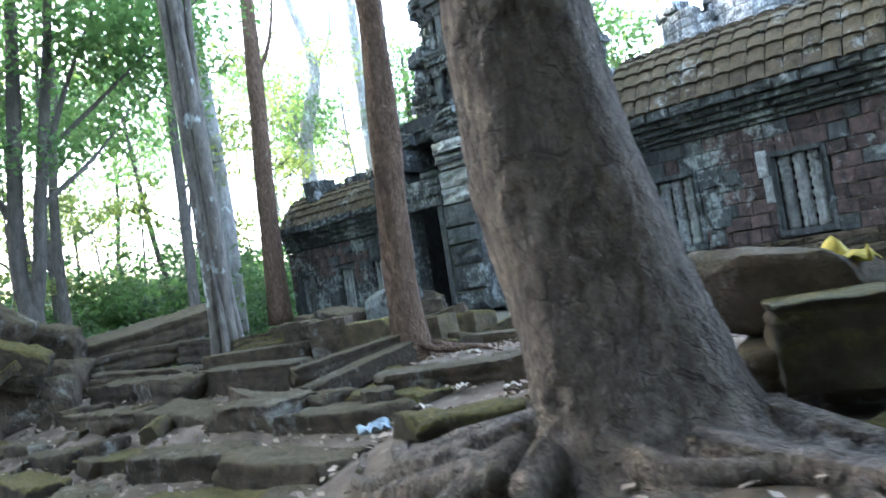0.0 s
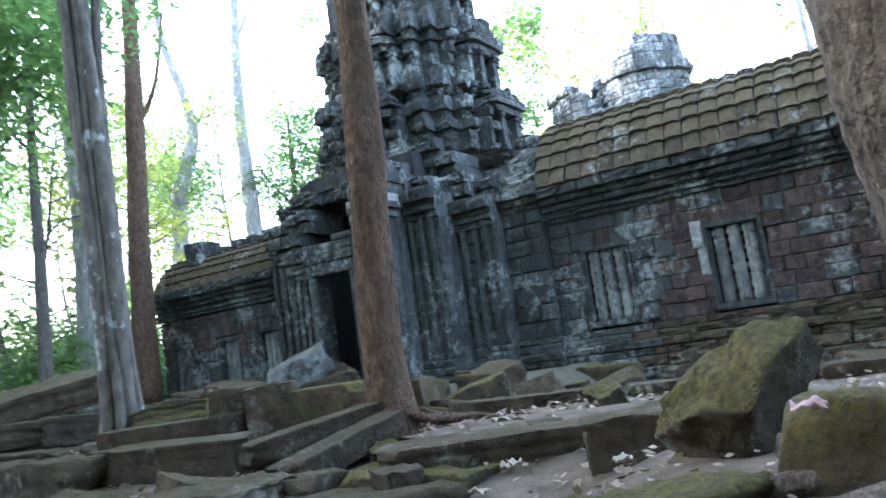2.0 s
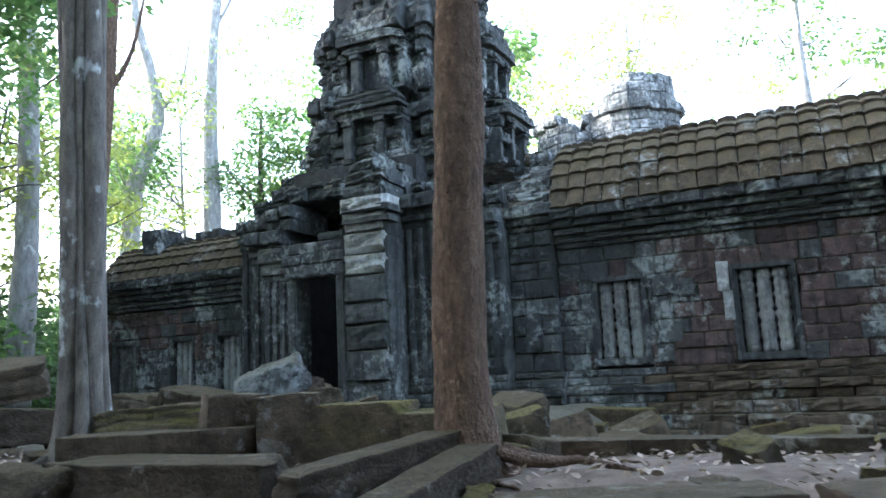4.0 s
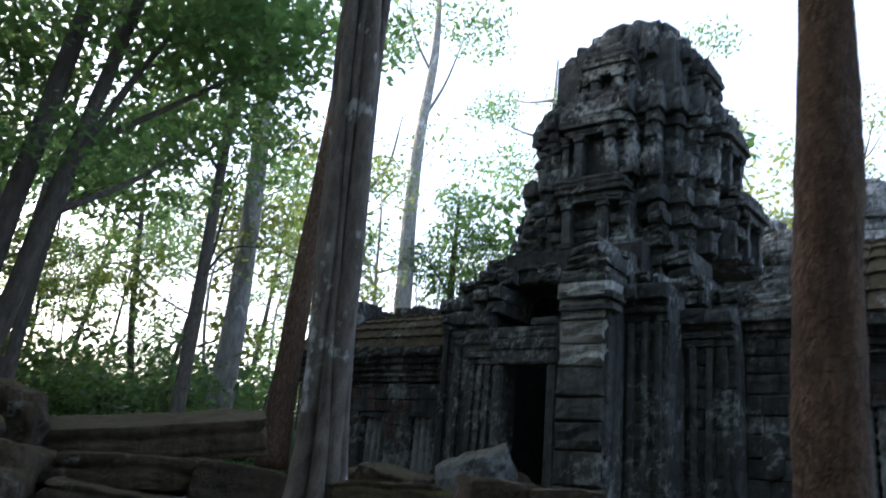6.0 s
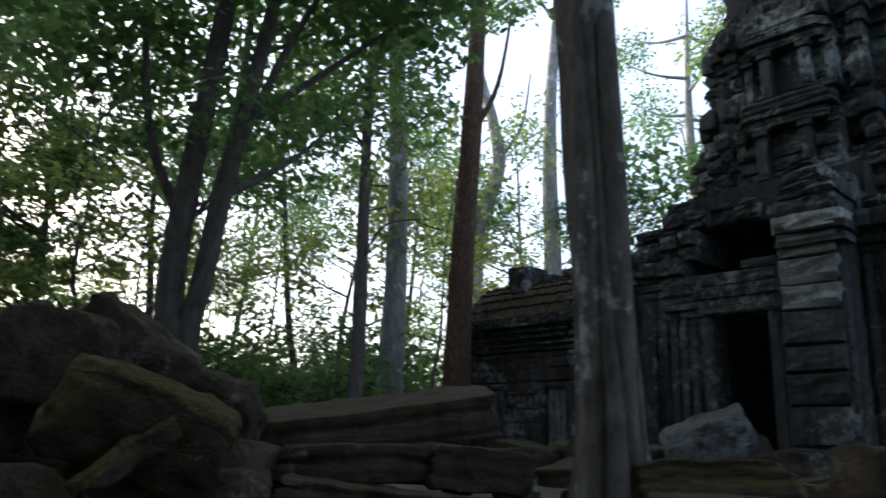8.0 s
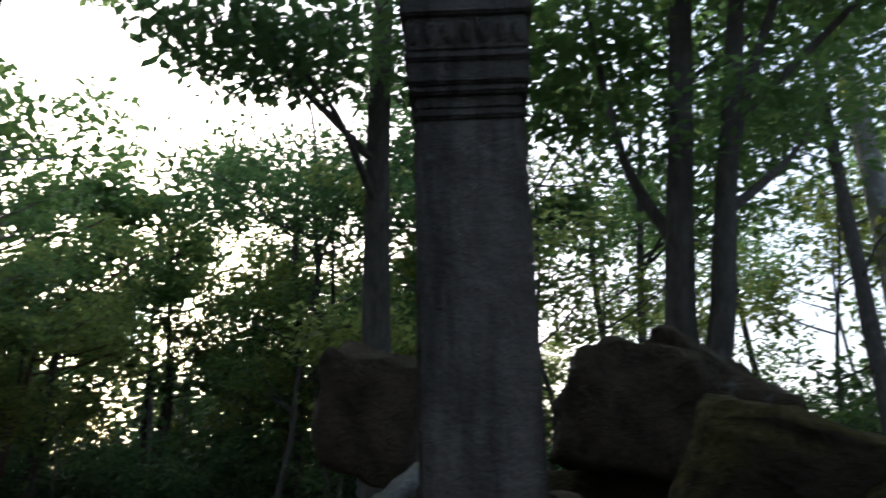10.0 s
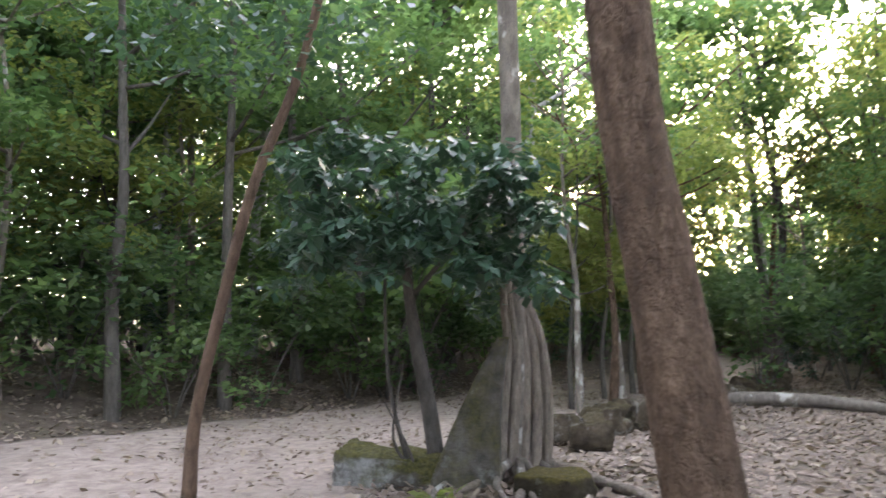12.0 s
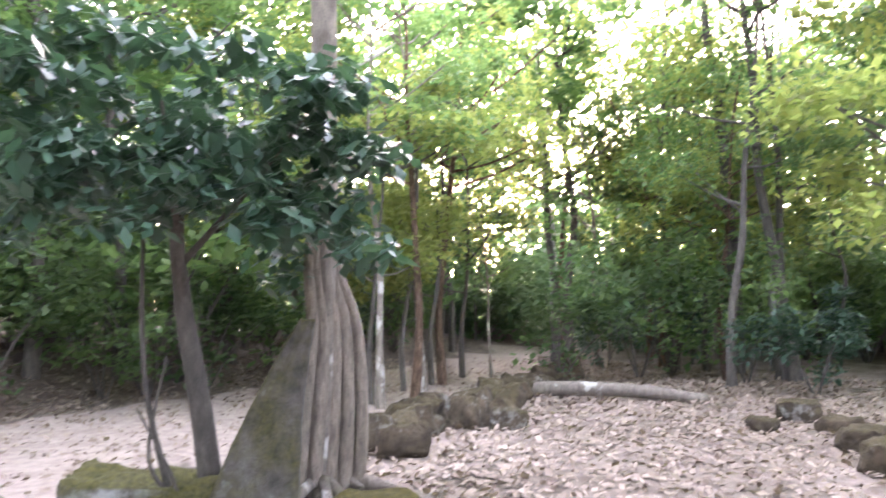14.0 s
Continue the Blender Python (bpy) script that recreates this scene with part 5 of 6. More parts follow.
bushes = [bush(51, 1.6, M_leaf, 0.2), bush(52, 2.4, M_leaf_dark, 0.24), bush(53, 1.2, M_leaf_big, 0.18), bush(54, 2.8, M_leaf, 0.26)]
frng = random.Random(77)


def plant(kind, x, y, scale=1.0, yaw=None):
    m = pose(x, y, ground_z(x, y) - 0.05, frng.gauss(0, 2), frng.gauss(0, 2), frng.uniform(0, 360) if yaw is None else yaw) @ Matrix.Diagonal((scale, scale, scale, 1))
    return copy_thing(kind, m)


def clear(x, y):
    """Whether a tree may stand here: off the walk, the path and the temple."""
    p = T_INV @ Vector((x, y, 0))
    if p.y > -9 and p.x > -10 and p.y < 9:
        return False
    if -13 < x < 4 and -6 < y < 14 or (-17 < x < -9 and 5 < y < 11.5):
        return False
    if path_left(y) - 0.6 < x < path_right(y) + 0.6 and x > -48 and y < 40:
        return False
    if -24 < x < -10 and 9 < y < 21:
        return False
    return True


def hides_sun(x, y, reach):
    """Whether a crown of this reach would stand before the low sun at the walk's end."""
    v = Vector((x + 9.3, y - 7.8))
    ahead = v.dot(Vector((SUN.x, SUN.y)).normalized())
    return ahead > 0 and abs(v.x * SUN.y - v.y * SUN.x) < reach


placed = []
SUN_AZ = math.atan2(-SUN.x, SUN.y)
for ring0, ring1, count, kk in ((9, 22, 34, near_kinds), (22, 40, 100, kinds), (40, 64, 72, kinds)):
    for i in range(count * 6):
        if sum(1 for p in placed if p[2] == ring0) >= count:
            break
        an = radians(frng.uniform(-4, 128))
        d = frng.uniform(ring0, ring1)
        x, y = -6 - math.sin(an) * d, 7 + math.cos(an) * d
        if not clear(x, y) or any((x - a) ** 2 + (y - b) ** 2 < 2.6 for a, b, _ in placed):
            continue
        if abs(math.atan2(-(x + 9.2), y - 7.8) - SUN_AZ) < 0.022:
            plant(frng.choice(bushes) if d < 30 else airy_kinds[3], x, y, frng.uniform(0.9, 1.2))
            continue
        placed.append((x, y, ring0))
        if hides_sun(x, y, 0.9):
            continue
        if an < radians(30):
            if frng.random() < 0.42:
                plant(frng.choice(airy_kinds), x, y, frng.uniform(0.75, 1.25))
            continue
        if an < radians(58) and ring0 > 20:
            if frng.random() < (1.0 if ring0 < 30 else 0.9):
                plant(frng.choice(airy_kinds + airy_kinds + kinds), x, y, frng.uniform(0.75, 1.15))
            continue
        plant(frng.choice(kk), x, y, frng.uniform(0.75, 1.25))
for i in range(230):
    an = radians(frng.uniform(-2, 128))
    d = frng.uniform(20, 52)
    x, y = -6 - math.sin(an) * d, 7 + math.cos(an) * d
    if clear(x, y) and (an > radians(40) or frng.random() < 0.4):
        plant(frng.choice(bushes), x, y, frng.uniform(0.7, 1.5))
for i in range(150):
    an = radians(frng.uniform(2, 60))
    d = frng.uniform(19, 44)
    x, y = -6 - math.sin(an) * d, 7 + math.cos(an) * d
    if clear(x, y) and (an < radians(26) or d > 34):
        plant(frng.choice(bushes), x, y, frng.uniform(0.8, 1.3))
# slim poles beside the footpath
for x, y, k, s in ((-22.1, 13.4, 0, 0.9), (-22.8, 14.4, 1, 0.9), (-24.3, 15.4, 0, 1.0), (-25.4, 16.5, 1, 1.0), (-25.7, 18.0, 0, 0.5), (-32.5, 25.4, 1, 1.3), (-28.8, 24.0, 0, 0.9), (-27.6, 25.4, 1, 1.0), (-25.2, 25.0, 0, 0.9), (-30.4, 27.6, 1, 1.1), (-23.0, 23.2, 1, 0.8)):
    plant(slim_kinds[k], x, y, s)
# young trees and shrubs along the footpath
for x, y, k, s in ((-24.4, 15.0, 2, 0.9), (-25.6, 16.3, 2, 1.0), (-22.7, 13.5, 2, 0.8), (-27.5, 18.2, 2, 1.1), (-31.7, 24.4, 0, 1.1), (-29.5, 20.5, 2, 1.0), (-26, 24.5, 2, 1.2), (-22.5, 24.5, 0, 0.9), (-30.5, 29, 0, 1.0)):
    if not hides_sun(x, y, 0.5):
        plant(near_kinds[k], x, y, s)
for x, y, k, s in ((-23.0, 5.6, 0, 0.9), (-24.2, 7.2, 1, 0.8), (-25.6, 9.2, 0, 1.0), (-23.4, 3.6, 1, 0.9), (-26.8, 11.3, 1, 0.9), (-28.6, 13.4, 0, 1.0), (-22.2, 1.8, 3, 0.9), (-25.5, 5.6, 3, 1.0)):
    plant(bushes[k], x, y, s)
# trees that show over the temple
for x, y, k, s in ((8, 44, 1, 1.2), (14, 46, 0, 1.5), (22, 42, 0, 1.2), (27, 34, 0, 1.0), (-3, 40, 1, 0.95), (-1, 46, 0, 0.9), (19, 38, 1, 0.9), (32, 38, 0, 1.1), (-6, 36, 0, 0.85), (25, 47, 1, 1.2)):
    plant(open_kinds[k], x, y, s)

# tall trees added behind the tower to keep low sun off the ruin
for x, y, s in ((5, 37.5, 1.15), (7.5, 36.8, 1.0)):
    plant(kinds[2], x, y, s)


def far_woods():
    rng = random.Random(9)
    verts, faces = [], []
    for i in range(700):
        an = radians(rng.uniform(0, 130))
        d = rng.uniform(62, 80)
        x, y = -6 - math.sin(an) * d, 7 + math.cos(an) * d
        if hides_sun(x, y, 2.4):
            continue
        z = ground_z(x, y) + rng.uniform(0, 14 if an > radians(59) else 12 if an > radians(32) else 4) * rng.random() ** 0.4
        leaves(verts, faces, (x, y, z), (3.2, 3.2, 2.0), 55, 0.95, rng, 0.3)
    for i in range(560):
        an = radians(rng.uniform(6, 66))
        d = rng.uniform(40, 56)
        x, y = -6 - math.sin(an) * d, 7 + math.cos(an) * d
        leaves(verts, faces, (x, y, ground_z(x, y) + rng.uniform(0, 4.0)), (2.6, 2.6, 1.2), 46, 0.6, rng, 0.3)
    for i in range(620):
        an = radians(rng.uniform(8, 76))
        d = rng.uniform(42, 60)
        x, y = -6 - math.sin(an) * d, 7 + math.cos(an) * d
        z = rng.uniform(0, 4.5 if an < radians(32) else 8.5)
        if hides_sun(x, y, 1.5) and z > 6:
            continue
        leaves(verts, faces, (x, y, ground_z(x, y) + z), (2.6, 2.6, 1.6), 42, 0.7, rng, 0.3)
    me = bpy.data.meshes.new("far_woods")
    me.from_pydata(verts, [], faces)
    me.materials.append(M_leaf_dark)
    tagged(new("far_woods", me), "dense green woods in the distance", "woods", kind="stuff")


far_woods()
# unseen forest added behind the walker, to block sky light and shade the place
for i in range(190):
    an = radians(frng.uniform(128, 318))
    d = frng.uniform(7, 34)
    x, y = -3 - math.sin(an) * d, 4 + math.cos(an) * d
    p = T_INV @ Vector((x, y, 0))
    if p.y > -8 or (-14 < x < 3.2 and -3.5 < y < 12) or path_left(y) - 0.6 < x < path_right(y) + 0.6:
        continue
    plant(frng.choice(kinds), x, y, frng.uniform(0.9, 1.3))
for k in kinds + near_kinds + airy_kinds + open_kinds + slim_kinds + bushes:
    for o in list(k.children_recursive) + [k]:
        bpy.data.objects.remove(o)

# ---- fallen blocks and slabs ----
rock("mossy_boulder", 0.94, 5.2, 1.04, 0.8, 0.48, 0.31, 12, 14, -36, 1, M_mossy, 0.1, 0.3, "tilted moss-covered stone block", "boulder")
rock("mossy_boulder", 0.8, 4.25, 0.68, 0.7, 0.6, 0.75, 40, 10, 10, 2, M_mossy, 0.08, 0.35, "rough mossy boulder beside a thick tree", "boulder")
rock("stone_block", 0.72, 6.1, 0.75, 0.6, 0.5, 0.34, -20, 0, 0, 3, M_rub)
rock("mossy_boulder", 0.0, 4.3, 0.66, 0.75, 0.45, 0.4, 20, 0, 4, 6, M_mossy, 0.08, 0.3, "low mossy stone in the earth", "boulder")
rock("stone_slab", -0.05, 7.0, 0.72, 1.5, 0.55, 0.2, -12, 0, 0, 7, M_rub, 0.03, 0.15, "flat mossy step slab", "stone slab")
rock("stone_slab", -1.1, 8.35, 0.9, 1.35, 0.32, 0.24, 22, 0, -8, 8, M_rub, 0.02, 0.12, "long narrow stone beam lying askew", "stone slab")
rock("stone_slab", -0.95, 7.85, 0.8, 1.3, 0.3, 0.2, 38, 0, -10, 9, M_rub, 0.02, 0.12, "long narrow stone beam lying askew", "stone slab")
rock("stone_block", -2.35, 9.25, 0.75, 1.9, 0.6, 0.46, -40, 0, 0, 10, M_rub, 0.025, 0.12, "long rectangular sandstone block on the terrace edge", "stone block")
rock("stone_block", -2.5, 10.1, 0.98, 1.5, 0.4, 0.3, -12, 0, 0, 11, M_rub, 0.02, 0.12)
rock("stone_block", -1.95, 10.3, 1.08, 0.5, 0.5, 0.6, 10, 0, 4, 12, M_rub)
rock("stone_block", -1.5, 10.0, 1.06, 0.5, 0.45, 0.6, -8, 0, 0, 13, M_rub, 0.04)
rock("stone_block", -0.95, 9.75, 1.0, 0.9, 0.4, 0.55, -30, 0, 0, 14, M_mossy, 0.03)
rock("stone_block", -0.3, 9.3, 0.95, 0.75, 0.45, 0.5, -30, 0, -5, 15, M_mossy, 0.04)
rock("stone_slab", -2.65, 11.6, 1.1, 1.1, 0.8, 0.25, 10, -12, 0, 16, M_mossy, 0.05, 0.2, "low moss-covered stone slab in rubble", "stone slab")
rock("stone_slab", -5.5, 14.3, 1.52, 2.8, 1.1, 0.44, 8, 10, -9, 17, M_rub, 0.04, 0.12, "broad sloping stone slab resting on rubble", "stone slab")
for i, (x, y, z, l, w, h, yaw) in enumerate(((-5.0, 12.9, 0.75, 1.8, 0.8, 0.45, 10), (-6.3, 12.9, 0.6, 1.4, 0.8, 0.5, -8), (-4.6, 12.3, 0.5, 1.9, 0.7, 0.4, 5), (-5.9, 12.0, 0.4, 1.7, 0.7, 0.4, -5), (-4.3, 13.6, 1.1, 1.0, 0.7, 0.4, 20), (-5.4, 13.5, 1.12, 1.6, 0.8, 0.35, 4))):
    rock("stone_block", x, y, z, l, w, h, yaw, brng.gauss(0, 4), brng.gauss(0, 4), 30 + i, M_rub, 0.045, 0.2)
# stepped ledges of long blocks up to the terrace
n = 0
for k, s0, s1, top, deep in ((-8.9, 1.2, 3.6, 0.9, 0.6), (-9.75, 1.6, 8.2, 0.66, 0.6), (-10.5, 1.4, 8.8, 0.42, 0.55), (-11.1, 2.4, 9.6, 0.22, 0.5), (-9.3, 6.4, 8.4, 0.7, 0.5)):
    s = s0
    while s < s1:
        l = brng.uniform(0.8, 1.7)
        p = TEMPLE @ Vector((s + l / 2, k + brng.gauss(0, 0.1), 0))
        rock("ledge_stone", p.x, p.y, top - 0.17 + brng.gauss(0, 0.03), l - 0.04, deep, 0.36, -42 + brng.gauss(0, 4), brng.gauss(0, 2), brng.gauss(0, 2.5), 300 + n, M_mossy if brng.random() < 0.18 else M_rub, 0.065, 0.2, "long mossy ledge stone of the sunken terrace steps", "stone block", "terrace ledge stones")
        s += l
        n += 1
# loose broken pieces between the slabs
for i in range(70):
    s, k = brng.uniform(0, 10.5), brng.uniform(-11.6, -5.2)
    p = TEMPLE @ Vector((s, k, 0))
    if (p.x - 0.7) ** 2 + (p.y - 3.1) ** 2 < 0.7 or k < -10.5 and s > 9.4:
        continue
    q = brng.uniform(0.08, 0.3)
    rock("loose_stone", p.x, p.y, gz(p.x, p.y) + q * 0.2, q * 1.5, q, q * 0.8, brng.uniform(0, 180), brng.gauss(0, 12), brng.gauss(0, 12), 400 + i, M_mossy if i % 3 == 0 else M_rub, 0.05, 0.2, "small loose broken stone on the terrace", "stone", "loose stones on the terrace", 4)
# kerb before the wall
for i in range(12):
    p = TEMPLE @ Vector((3.8 + i * 0.85, -6.55, 0))
    rock("kerb_stone", p.x, p.y, 0.72, 0.83, 0.3, 0.36, -42 + brng.gauss(0, 1), 0, 0, 60 + i, M_rub, 0.015, 0.1, "long kerb stone of the terrace edge", "kerb stone", "terrace kerb", 5)
for i in range(46):
    s, k = brng.uniform(1.5, 11.5), brng.uniform(-5.8, 0.9)
    p = TEMPLE @ Vector((s, k, 0))
    q = brng.uniform(0.25, 0.7)
    rock("fallen_stone", p.x, p.y, gz(p.x, p.y) + q * 0.18, q * brng.uniform(1.1, 2.0), q, q * 0.7, -42 + brng.gauss(0, 25), brng.gauss(0, 8), brng.gauss(0, 8), 500 + i, M_mossy if i % 2 else M_rub, 0.05, 0.2, "fallen mossy stone at the foot of the wall", "stone block", "fallen stones at the wall", 5)
# rubble heap before the doorway
rock("pale_boulder", -1.15, 17.5, 1.45, 1.25, 0.9, 0.62, -20, 12, -18, 80, M_grey, 0.1, 0.3, "grey lichen-covered boulder before the doorway", "boulder")
for i, (s, k, z, l, w, h) in enumerate(((0.2, -1.0, 1.2, 1.1, 0.8, 0.7), (1.0, -1.6, 0.9, 1.2, 0.8, 0.6), (-0.9, -2.2, 1.1, 1.3, 0.9, 0.6), (-1.9, -1.6, 1.0, 1.2, 0.9, 0.7), (0.2, -2.6, 0.8, 1.5, 0.8, 0.5), (-0.5, -3.4, 0.9, 1.2, 0.9, 0.5), (1.6, -3.0, 0.7, 1.3, 0.7, 0.5), (-2.6, -2.5, 0.9, 1.1, 0.9, 0.6), (2.4, -2.2, 0.5, 1.2, 0.6, 0.4), (-3.4, -1.0, 0.9, 1.0, 0.8, 0.7), (0.9, -4.6, 0.9, 1.0, 0.6, 0.5), (-4.4, -0.2, 0.9, 1.2, 0.9, 0.8), (3.2, -5.2, 0.8, 0.9, 0.5, 0.4), (-0.2, -0.4, 1.0, 1.4, 0.9, 0.8))):
    p = TEMPLE @ Vector((s, k, 0))
    rock("stone_block", p.x, p.y, z, l, w, h, -42 + brng.gauss(0, 20), brng.gauss(0, 8), brng.gauss(0, 8), 90 + i, M_rub, 0.06, 0.2)
# blocks beside the thick tree
rock("boulder", 1.78, 3.95, 1.25, 0.95, 0.7, 0.42, -25, 0, 8, 120, M_rub, 0.07, 0.3, "dark moss-topped boulder on fallen blocks", "boulder")
rock("stone_block", 1.9, 3.15, 1.05, 1.0, 0.75, 0.36, -20, 0, 0, 121, M_mossy, 0.04, 0.15)
rock("stone_block", 2.2, 3.6, 0.7, 1.5, 1.2, 0.6, -25, 0, 0, 122, M_rub, 0.05, 0.2)
rock("stone_block", 1.75, 2.45, 0.65, 0.9, 0.5, 0.35, 10, 0, 0, 123, M_mossy, 0.06, 0.25)

# ---- carved pillar and its rubble ----
pil = empty("carved_pillar", pose(-7.22, 9.69, -0.14, 0, -1.5, 34) @ Matrix.Diagonal((1.05, 1.05, 1.05, 1)), "upright carved square sandstone pillar with banded capital", "pillar")


def pillar_part(name, w, d, z0, z1, bev=0.015, mtl=None):
    bm = bmesh.new()
    bmesh.ops.create_cube(bm, size=1.0)
    bmesh.ops.scale(bm, vec=(w, d, z1 - z0), verts=bm.verts)
    bmesh.ops.bevel(bm, geom=list(bm.edges), offset=bev, segments=2, affect='EDGES')
    bmesh.ops.translate(bm, vec=(0, 0, (z0 + z1) / 2), verts=bm.verts)
    return part(name, bm, mtl or M_stele, pil)


pillar_part("shaft", 0.43, 0.4, 0.0, 2.86)
for z0, z1, w in ((2.86, 2.9, 0.44), (2.9, 2.96, 0.42), (2.96, 3.0, 0.46), (3.0, 3.1, 0.48), (3.1, 3.14, 0.5), (3.14, 3.3, 0.49), (3.3, 3.38, 0.53)):
    pillar_part("band", w, w - 0.03, z0, z1, 0.01)
for i in range(7):
    bm = bmesh.new()
    bmesh.ops.create_uvsphere(bm, u_segments=8, v_segments=6, radius=0.034)
    bmesh.ops.scale(bm, vec=(0.8, 0.5, 1.6), verts=bm.verts)
    bmesh.ops.translate(bm, vec=(-0.21 + i * 0.07, -0.232, 3.22), verts=bm.verts)
    part("petal", bm, M_stele, pil, smooth=True)
heap = [(-8.66, 10.66, 1.88, 0.62, 0.55, 0.72, 30, 10, 12), (-7.4, 11.5, 1.9, 0.8, 0.55, 0.75, 25, 5, 14), (-7.25, 12.5, 2.05, 1.0, 0.6, 0.6, 20, 10, 38), (-6.35, 11.0, 1.4, 1.15, 0.7, 0.6, 25, 10, 24), (-6.9, 13.5, 1.6, 1.1, 0.8, 0.7, 0, 0, 12), (-7.4, 12.0, 0.85, 1.9, 1.3, 1.4, 20, 0, 0),
        (-8.4, 10.35, 1.2, 1.0, 0.6, 0.35, 40, 10, -34), (-6.4, 11.3, 0.65, 1.5, 1.0, 1.0, 20, 0, 0), (-8.0, 9.75, 0.95, 1.0, 0.7, 0.35, 40, 0, -32), (-8.6, 10.7, 0.6, 1.5, 1.1, 1.2, 10, 0, 0), (-7.0, 10.6, 0.6, 1.3, 0.8, 1.1, 10, 0, 0), (-6.2, 10.55, 1.3, 1.0, 0.16, 0.14, 60, 0, -35), (-7.8, 10.6, 1.2, 0.8, 0.6, 0.5, 50, 0, 5), (-6.9, 12.9, 0.7, 1.6, 1.2, 1.3, 0, 0, 0)]
for i, (x, y, z, l, w, h, yaw, tx, ty) in enumerate(heap):
    rock("rubble_stone", x, y, z, l, w, h, yaw, tx, ty, 140 + i, M_pale if i == 6 else M_mossy if i in (3, 8, 11) else M_rub, 0.11, 0.3, "large dark stone in a rubble heap", "stone", "rubble heap")

# ---- row of stones along the path, fallen log ----
row = [(-19.3, 12.5), (-19.9, 13.1), (-19.2, 13.6), (-20.4, 14.2), (-20.9, 15.0), (-21.6, 15.8), (-22.3, 16.4), (-23.0, 17.3), (-23.9, 18.2), (-24.9, 19.1), (-25.8, 20.2), (-27.0, 21.3), (-28.4, 22.5), (-30, 23.6), (-18.2, 12.0), (-20.0, 14.0), (-22.0, 16.0), (-24, 18.4), (-18.8, 12.6), (-19.6, 13.0), (-20.3, 13.5), (-20.7, 14.5), (-21.3, 15.2), (-22.0, 15.5), (-22.6, 16.9), (-23.5, 17.6), (-24.5, 18.6), (-25.3, 19.7), (-18.5, 11.6), (-17.7, 11.7)]
for i, (x, y) in enumerate(row):
    rock("stone", x + brng.gauss(0, 0.15), y, gz(x, y) + 0.16, brng.uniform(0.4, 0.75), brng.uniform(0.35, 0.55), brng.uniform(0.3, 0.5), brng.uniform(0, 180), brng.gauss(0, 18), brng.gauss(0, 18), 160 + i, M_rub, 0.09, 0.3, "dark rough stone in a low row", "stone", "row of stones along the path", 5)
rrng = random.Random(31)
for i in range(64):
    q = rrng.random()
    j = int(q * 12)
    (ax, ay), (bx, by) = row[j], row[j + 1]
    f = q * 12 - j
    x, y, z = ax + (bx - ax) * f + rrng.gauss(0, 0.3), ay + (by - ay) * f + rrng.gauss(0, 0.3), rrng.uniform(0.16, 0.4)
    rock("stone", x, y, gz(x, y) + z * 0.3, z * 1.4, z, z * 0.9, rrng.uniform(0, 180), rrng.gauss(0, 22), rrng.gauss(0, 22), 600 + i, M_rub, 0.07, 0.3, "dark rough stone in a low row", "stone", "row of stones along the path", 5)
log = empty("fallen_log", pose(-21.0, 17.9, gz(-21, 17.9)), "pale fallen log on the leaf litter", "log")
bm = bmesh.new()
tube(bm, spline([(-1.6, -1.2, 0.12), (-0.6, -0.5, 0.2), (0.4, 0.3, 0.18), (1.3, 1.0, 0.06)], 6), list(np.linspace(0.17, 0.1, 19)), 10, 0.2)
part("wood", bm, M_bark_spot, log, smooth=True)
for x, y, s in ((-15.3, 16.7, 0.5), (-17.3, 18.2, 0.6), (-16.2, 17.6, 0.45), (-14.3, 15.7, 0.6), (-16.9, 16.9, 0.35)):
    rock("stone", x, y, gz(x, y) + s * 0.2, s * 1.4, s, s * 0.6, brng.uniform(0, 180), 0, 0, int(x * -10), M_rub, 0.08, 0.3, "half-buried stone in leaf litter", "stone", "stones in the leaf litter")


# ---- leaf litter ----
def litter(name, count, x0, x1, y0, y1, size, keep, seed):
    rng = random.Random(seed)
    verts, faces = [], []
    while count:
        x, y = rng.uniform(x0, x1), rng.uniform(y0, y1)
        count -= 1
        if rng.random() > keep(x, y):
            continue
        leaves(verts, faces, (x, y, ground_z(x, y) + 0.03), (0.01, 0.01, 0.01), 1, size, rng, 0.0)
    me = bpy.data.meshes.new(name)
    me.from_pydata(verts, [], faces)
    me.materials.append(M_litter)
    tagged(new(name, me), "dry brown fallen leaves scattered on the earth", "leaf litter", kind="stuff")


litter("leaf_litter", 38000, -34, -9, 2, 26, 0.125, lambda x, y: 0.22 if sand_at(x, y) > 0.5 else 1.0, 1)
litter("leaf_litter", 26000, -26, -11, 6, 22, 0.085, lambda x, y: 0.25 if sand_at(x, y) > 0.5 else 1.0, 4)
litter("leaf_litter", 9000, -6, 5, -1, 13, 0.075, lambda x, y: 1.0, 2)
litter("leaf_litter", 5200, -17.6, -13.6, 8.2, 11.8, 0.13, lambda x, y: max(0.0, 1.1 - math.hypot(x + 15.5, y - 9.9) / 1.9), 3)


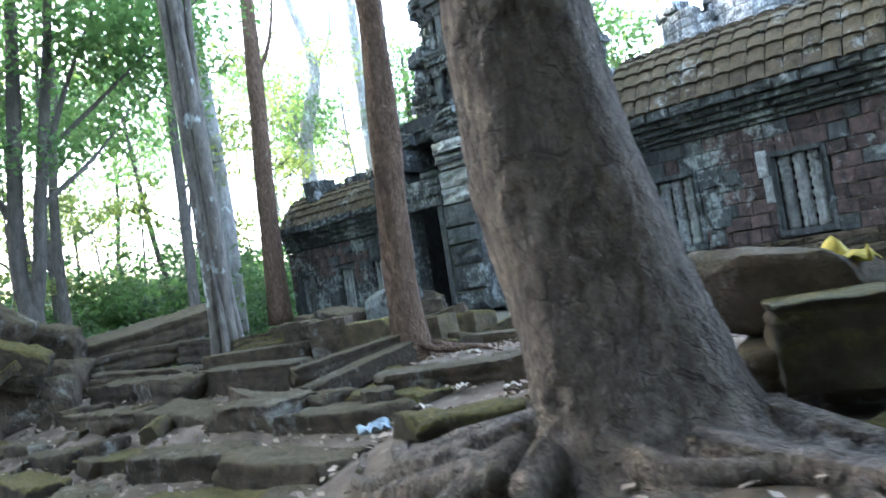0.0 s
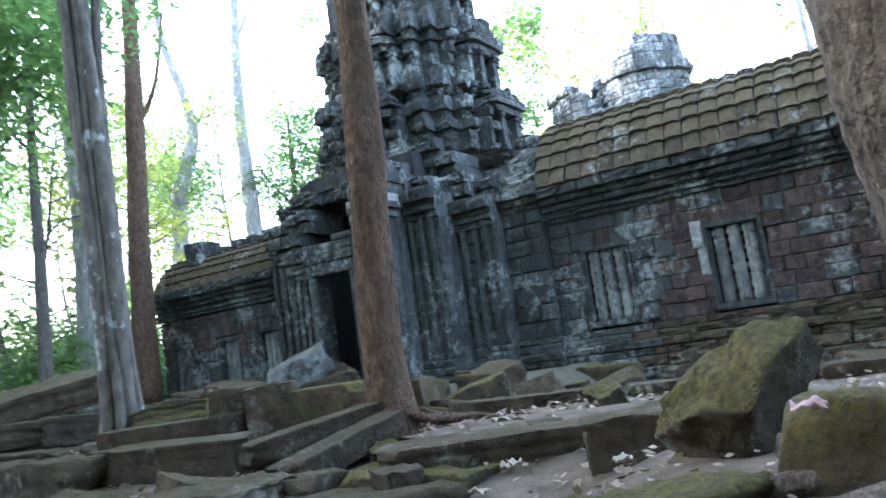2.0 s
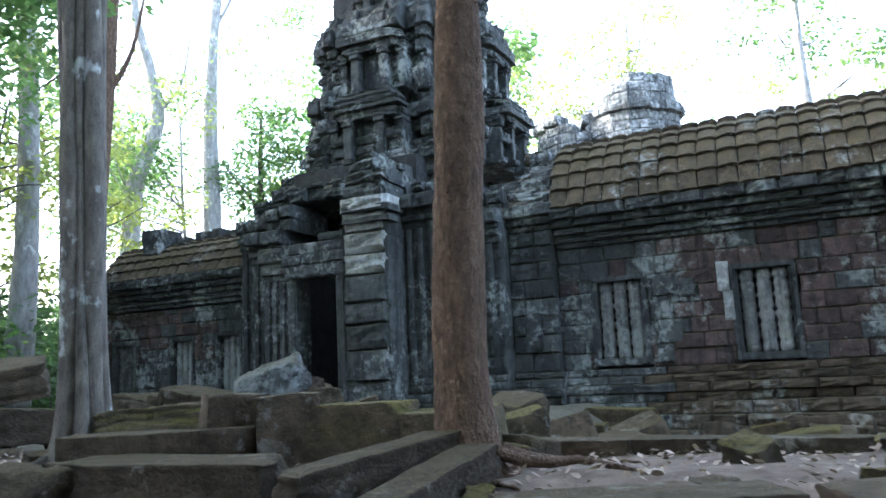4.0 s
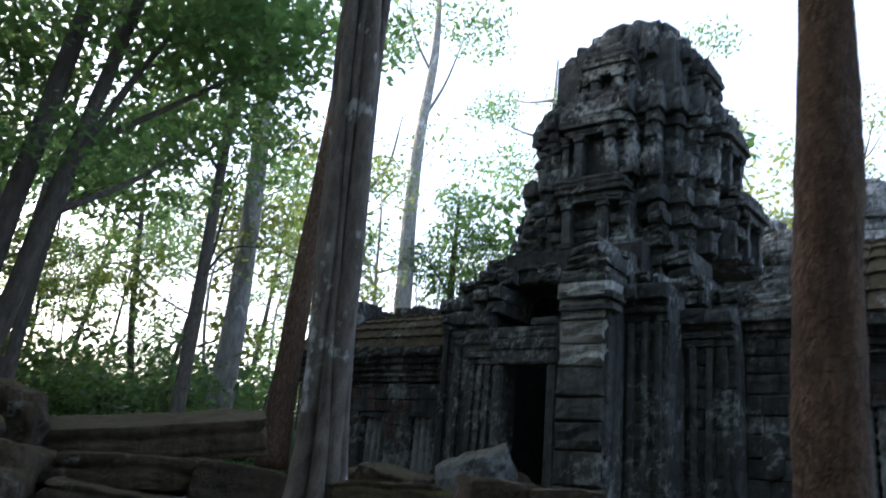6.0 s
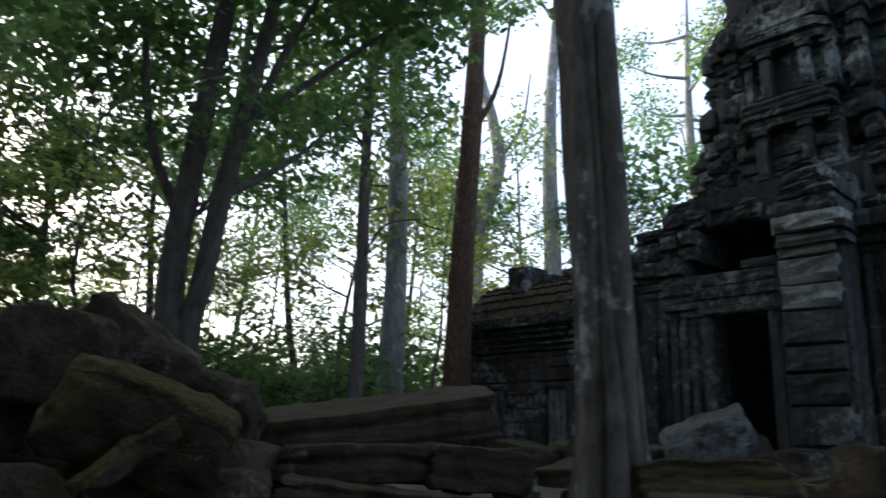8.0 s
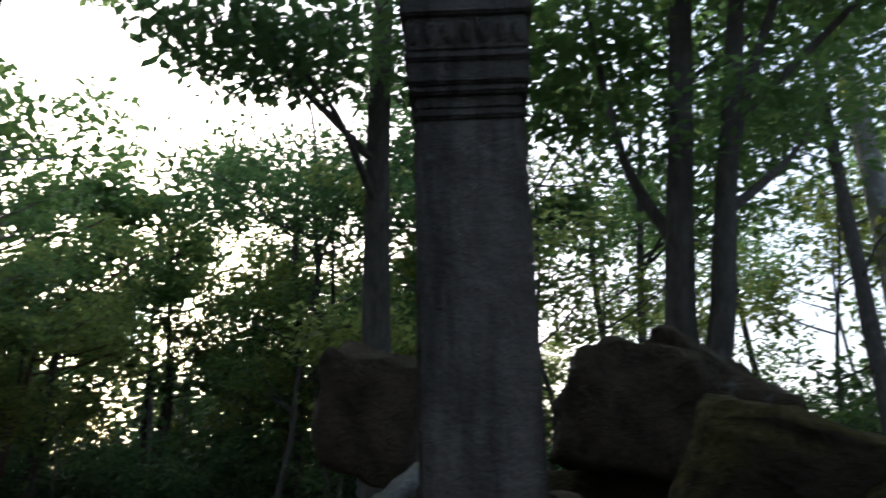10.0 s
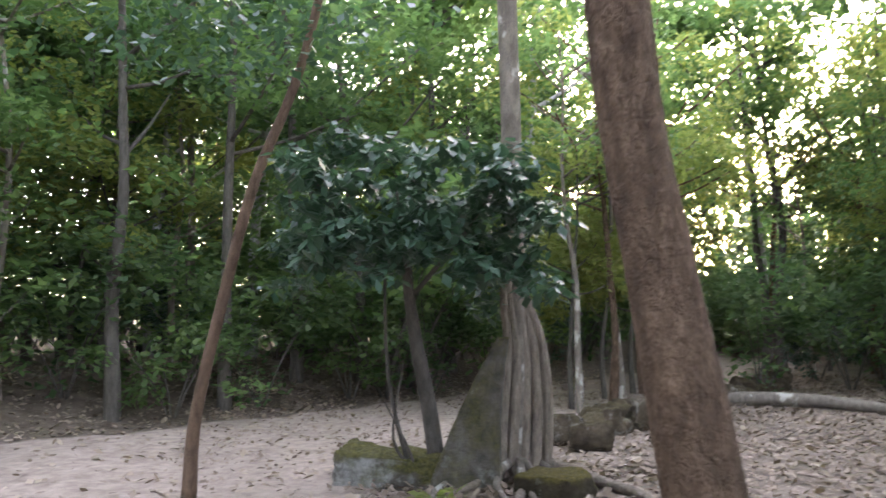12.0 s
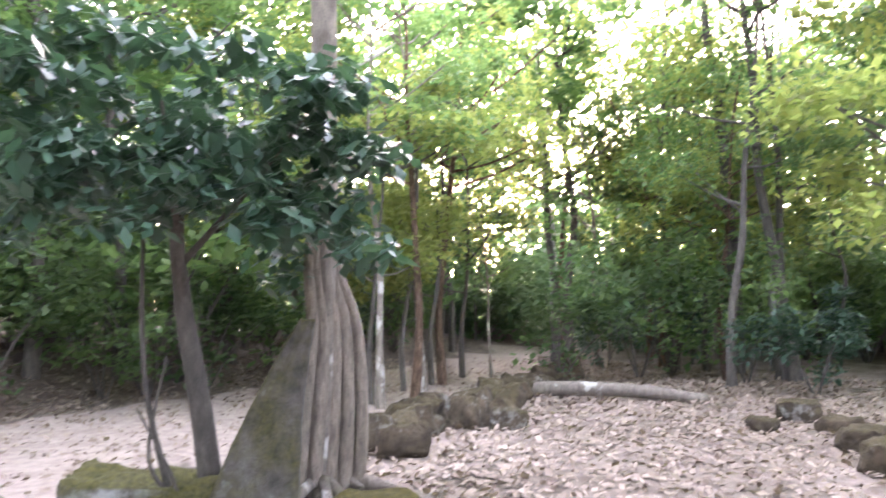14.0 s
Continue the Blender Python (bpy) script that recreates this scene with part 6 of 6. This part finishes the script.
# ---- the low sun and its glare, seen through the leaves ----
m = bpy.data.materials.new("sun_glow")
m.use_nodes = True
em = m.node_tree.nodes.new("ShaderNodeEmission")
em.inputs["Color"].default_value, em.inputs["Strength"].default_value = (1.0, 0.9, 0.65, 1), 14.0
m.node_tree.links.new(em.outputs[0], m.node_tree.nodes["Material Output"].inputs["Surface"])
bm = bmesh.new()
# glowing sphere, wider than the sun's disc to take in the glare around it
bmesh.ops.create_uvsphere(bm, u_segments=32, v_segments=16, radius=21.0)
ob = part("backdrop_sun", bm, m, smooth=True)
ob.location = Vector((-9, 7.8, 1.3)) + SUN * 800
tagged(ob, "low bright sun widened by its hazy glare", "sun", kind="structure")


# ---- scraps and small stones ----
def crumpled(name, x, y, z, size, colour, seed, label, category, rough=0.5):
    mtl, nt, b = mat(name + "_surface", rough)
    c = ramp(nt, noise_of(nt, 30.0, 4), [(0.3, tuple(v * 0.6 for v in colour)), (0.7, colour)])
    nt.links.new(c, b.inputs["Base Color"])
    bm = bmesh.new()
    bmesh.ops.create_grid(bm, x_segments=9, y_segments=9, size=size / 2)
    rng = random.Random(seed)
    o = Vector((rng.uniform(0, 30), 0, 0))
    for v in bm.verts:
        w = noise.noise_vector(v.co * 7 / size * 0.35 + o)
        v.co = Vector((v.co.x * (1 + 0.3 * w.x), v.co.y * (0.6 + 0.3 * w.y), abs(w.z) * size * 0.55))
    ret = bmesh.ops.extrude_face_region(bm, geom=list(bm.faces))
    bmesh.ops.translate(bm, vec=(0, 0, 0.006), verts=[v for v in ret["geom"] if isinstance(v, bmesh.types.BMVert)])
    ob = part(name, bm, mtl, smooth=True)
    ob.matrix_world = pose(x, y, z, 0, 0, rng.uniform(0, 360))
    return tagged(ob, label, category)


crumpled("plastic_scrap", -0.49, 4.03, ground_z(-0.49, 4.03) + 0.12, 0.17, (0.32, 0.4, 0.46), 3, "crumpled pale blue plastic scrap on stones", "litter")
crumpled("yellow_cloth", 2.0, 3.68, 1.33, 0.3, (0.42, 0.34, 0.06), 6, "crumpled yellow cloth lying on a block", "cloth", 0.8)
crumpled("pink_leaf", 0.45, 4.02, 1.06, 0.12, (0.42, 0.28, 0.28), 9, "single dry pinkish leaf on a mossy boulder", "leaf", 0.7)
for i, (x, y, z) in enumerate(((0.05, 6.48, 0.66), (0.0, 6.55, 0.64), (0.4, 5.6, 0.72), (0.2, 7.3, 0.86), (-0.3, 6.1, 0.6))):
    crumpled("dry_leaf", x, y, max(z, ground_z(x, y) + 0.01), 0.13, (0.42, 0.36, 0.28), 20 + i, "large curled dry leaf on the ground", "leaf", 0.8)
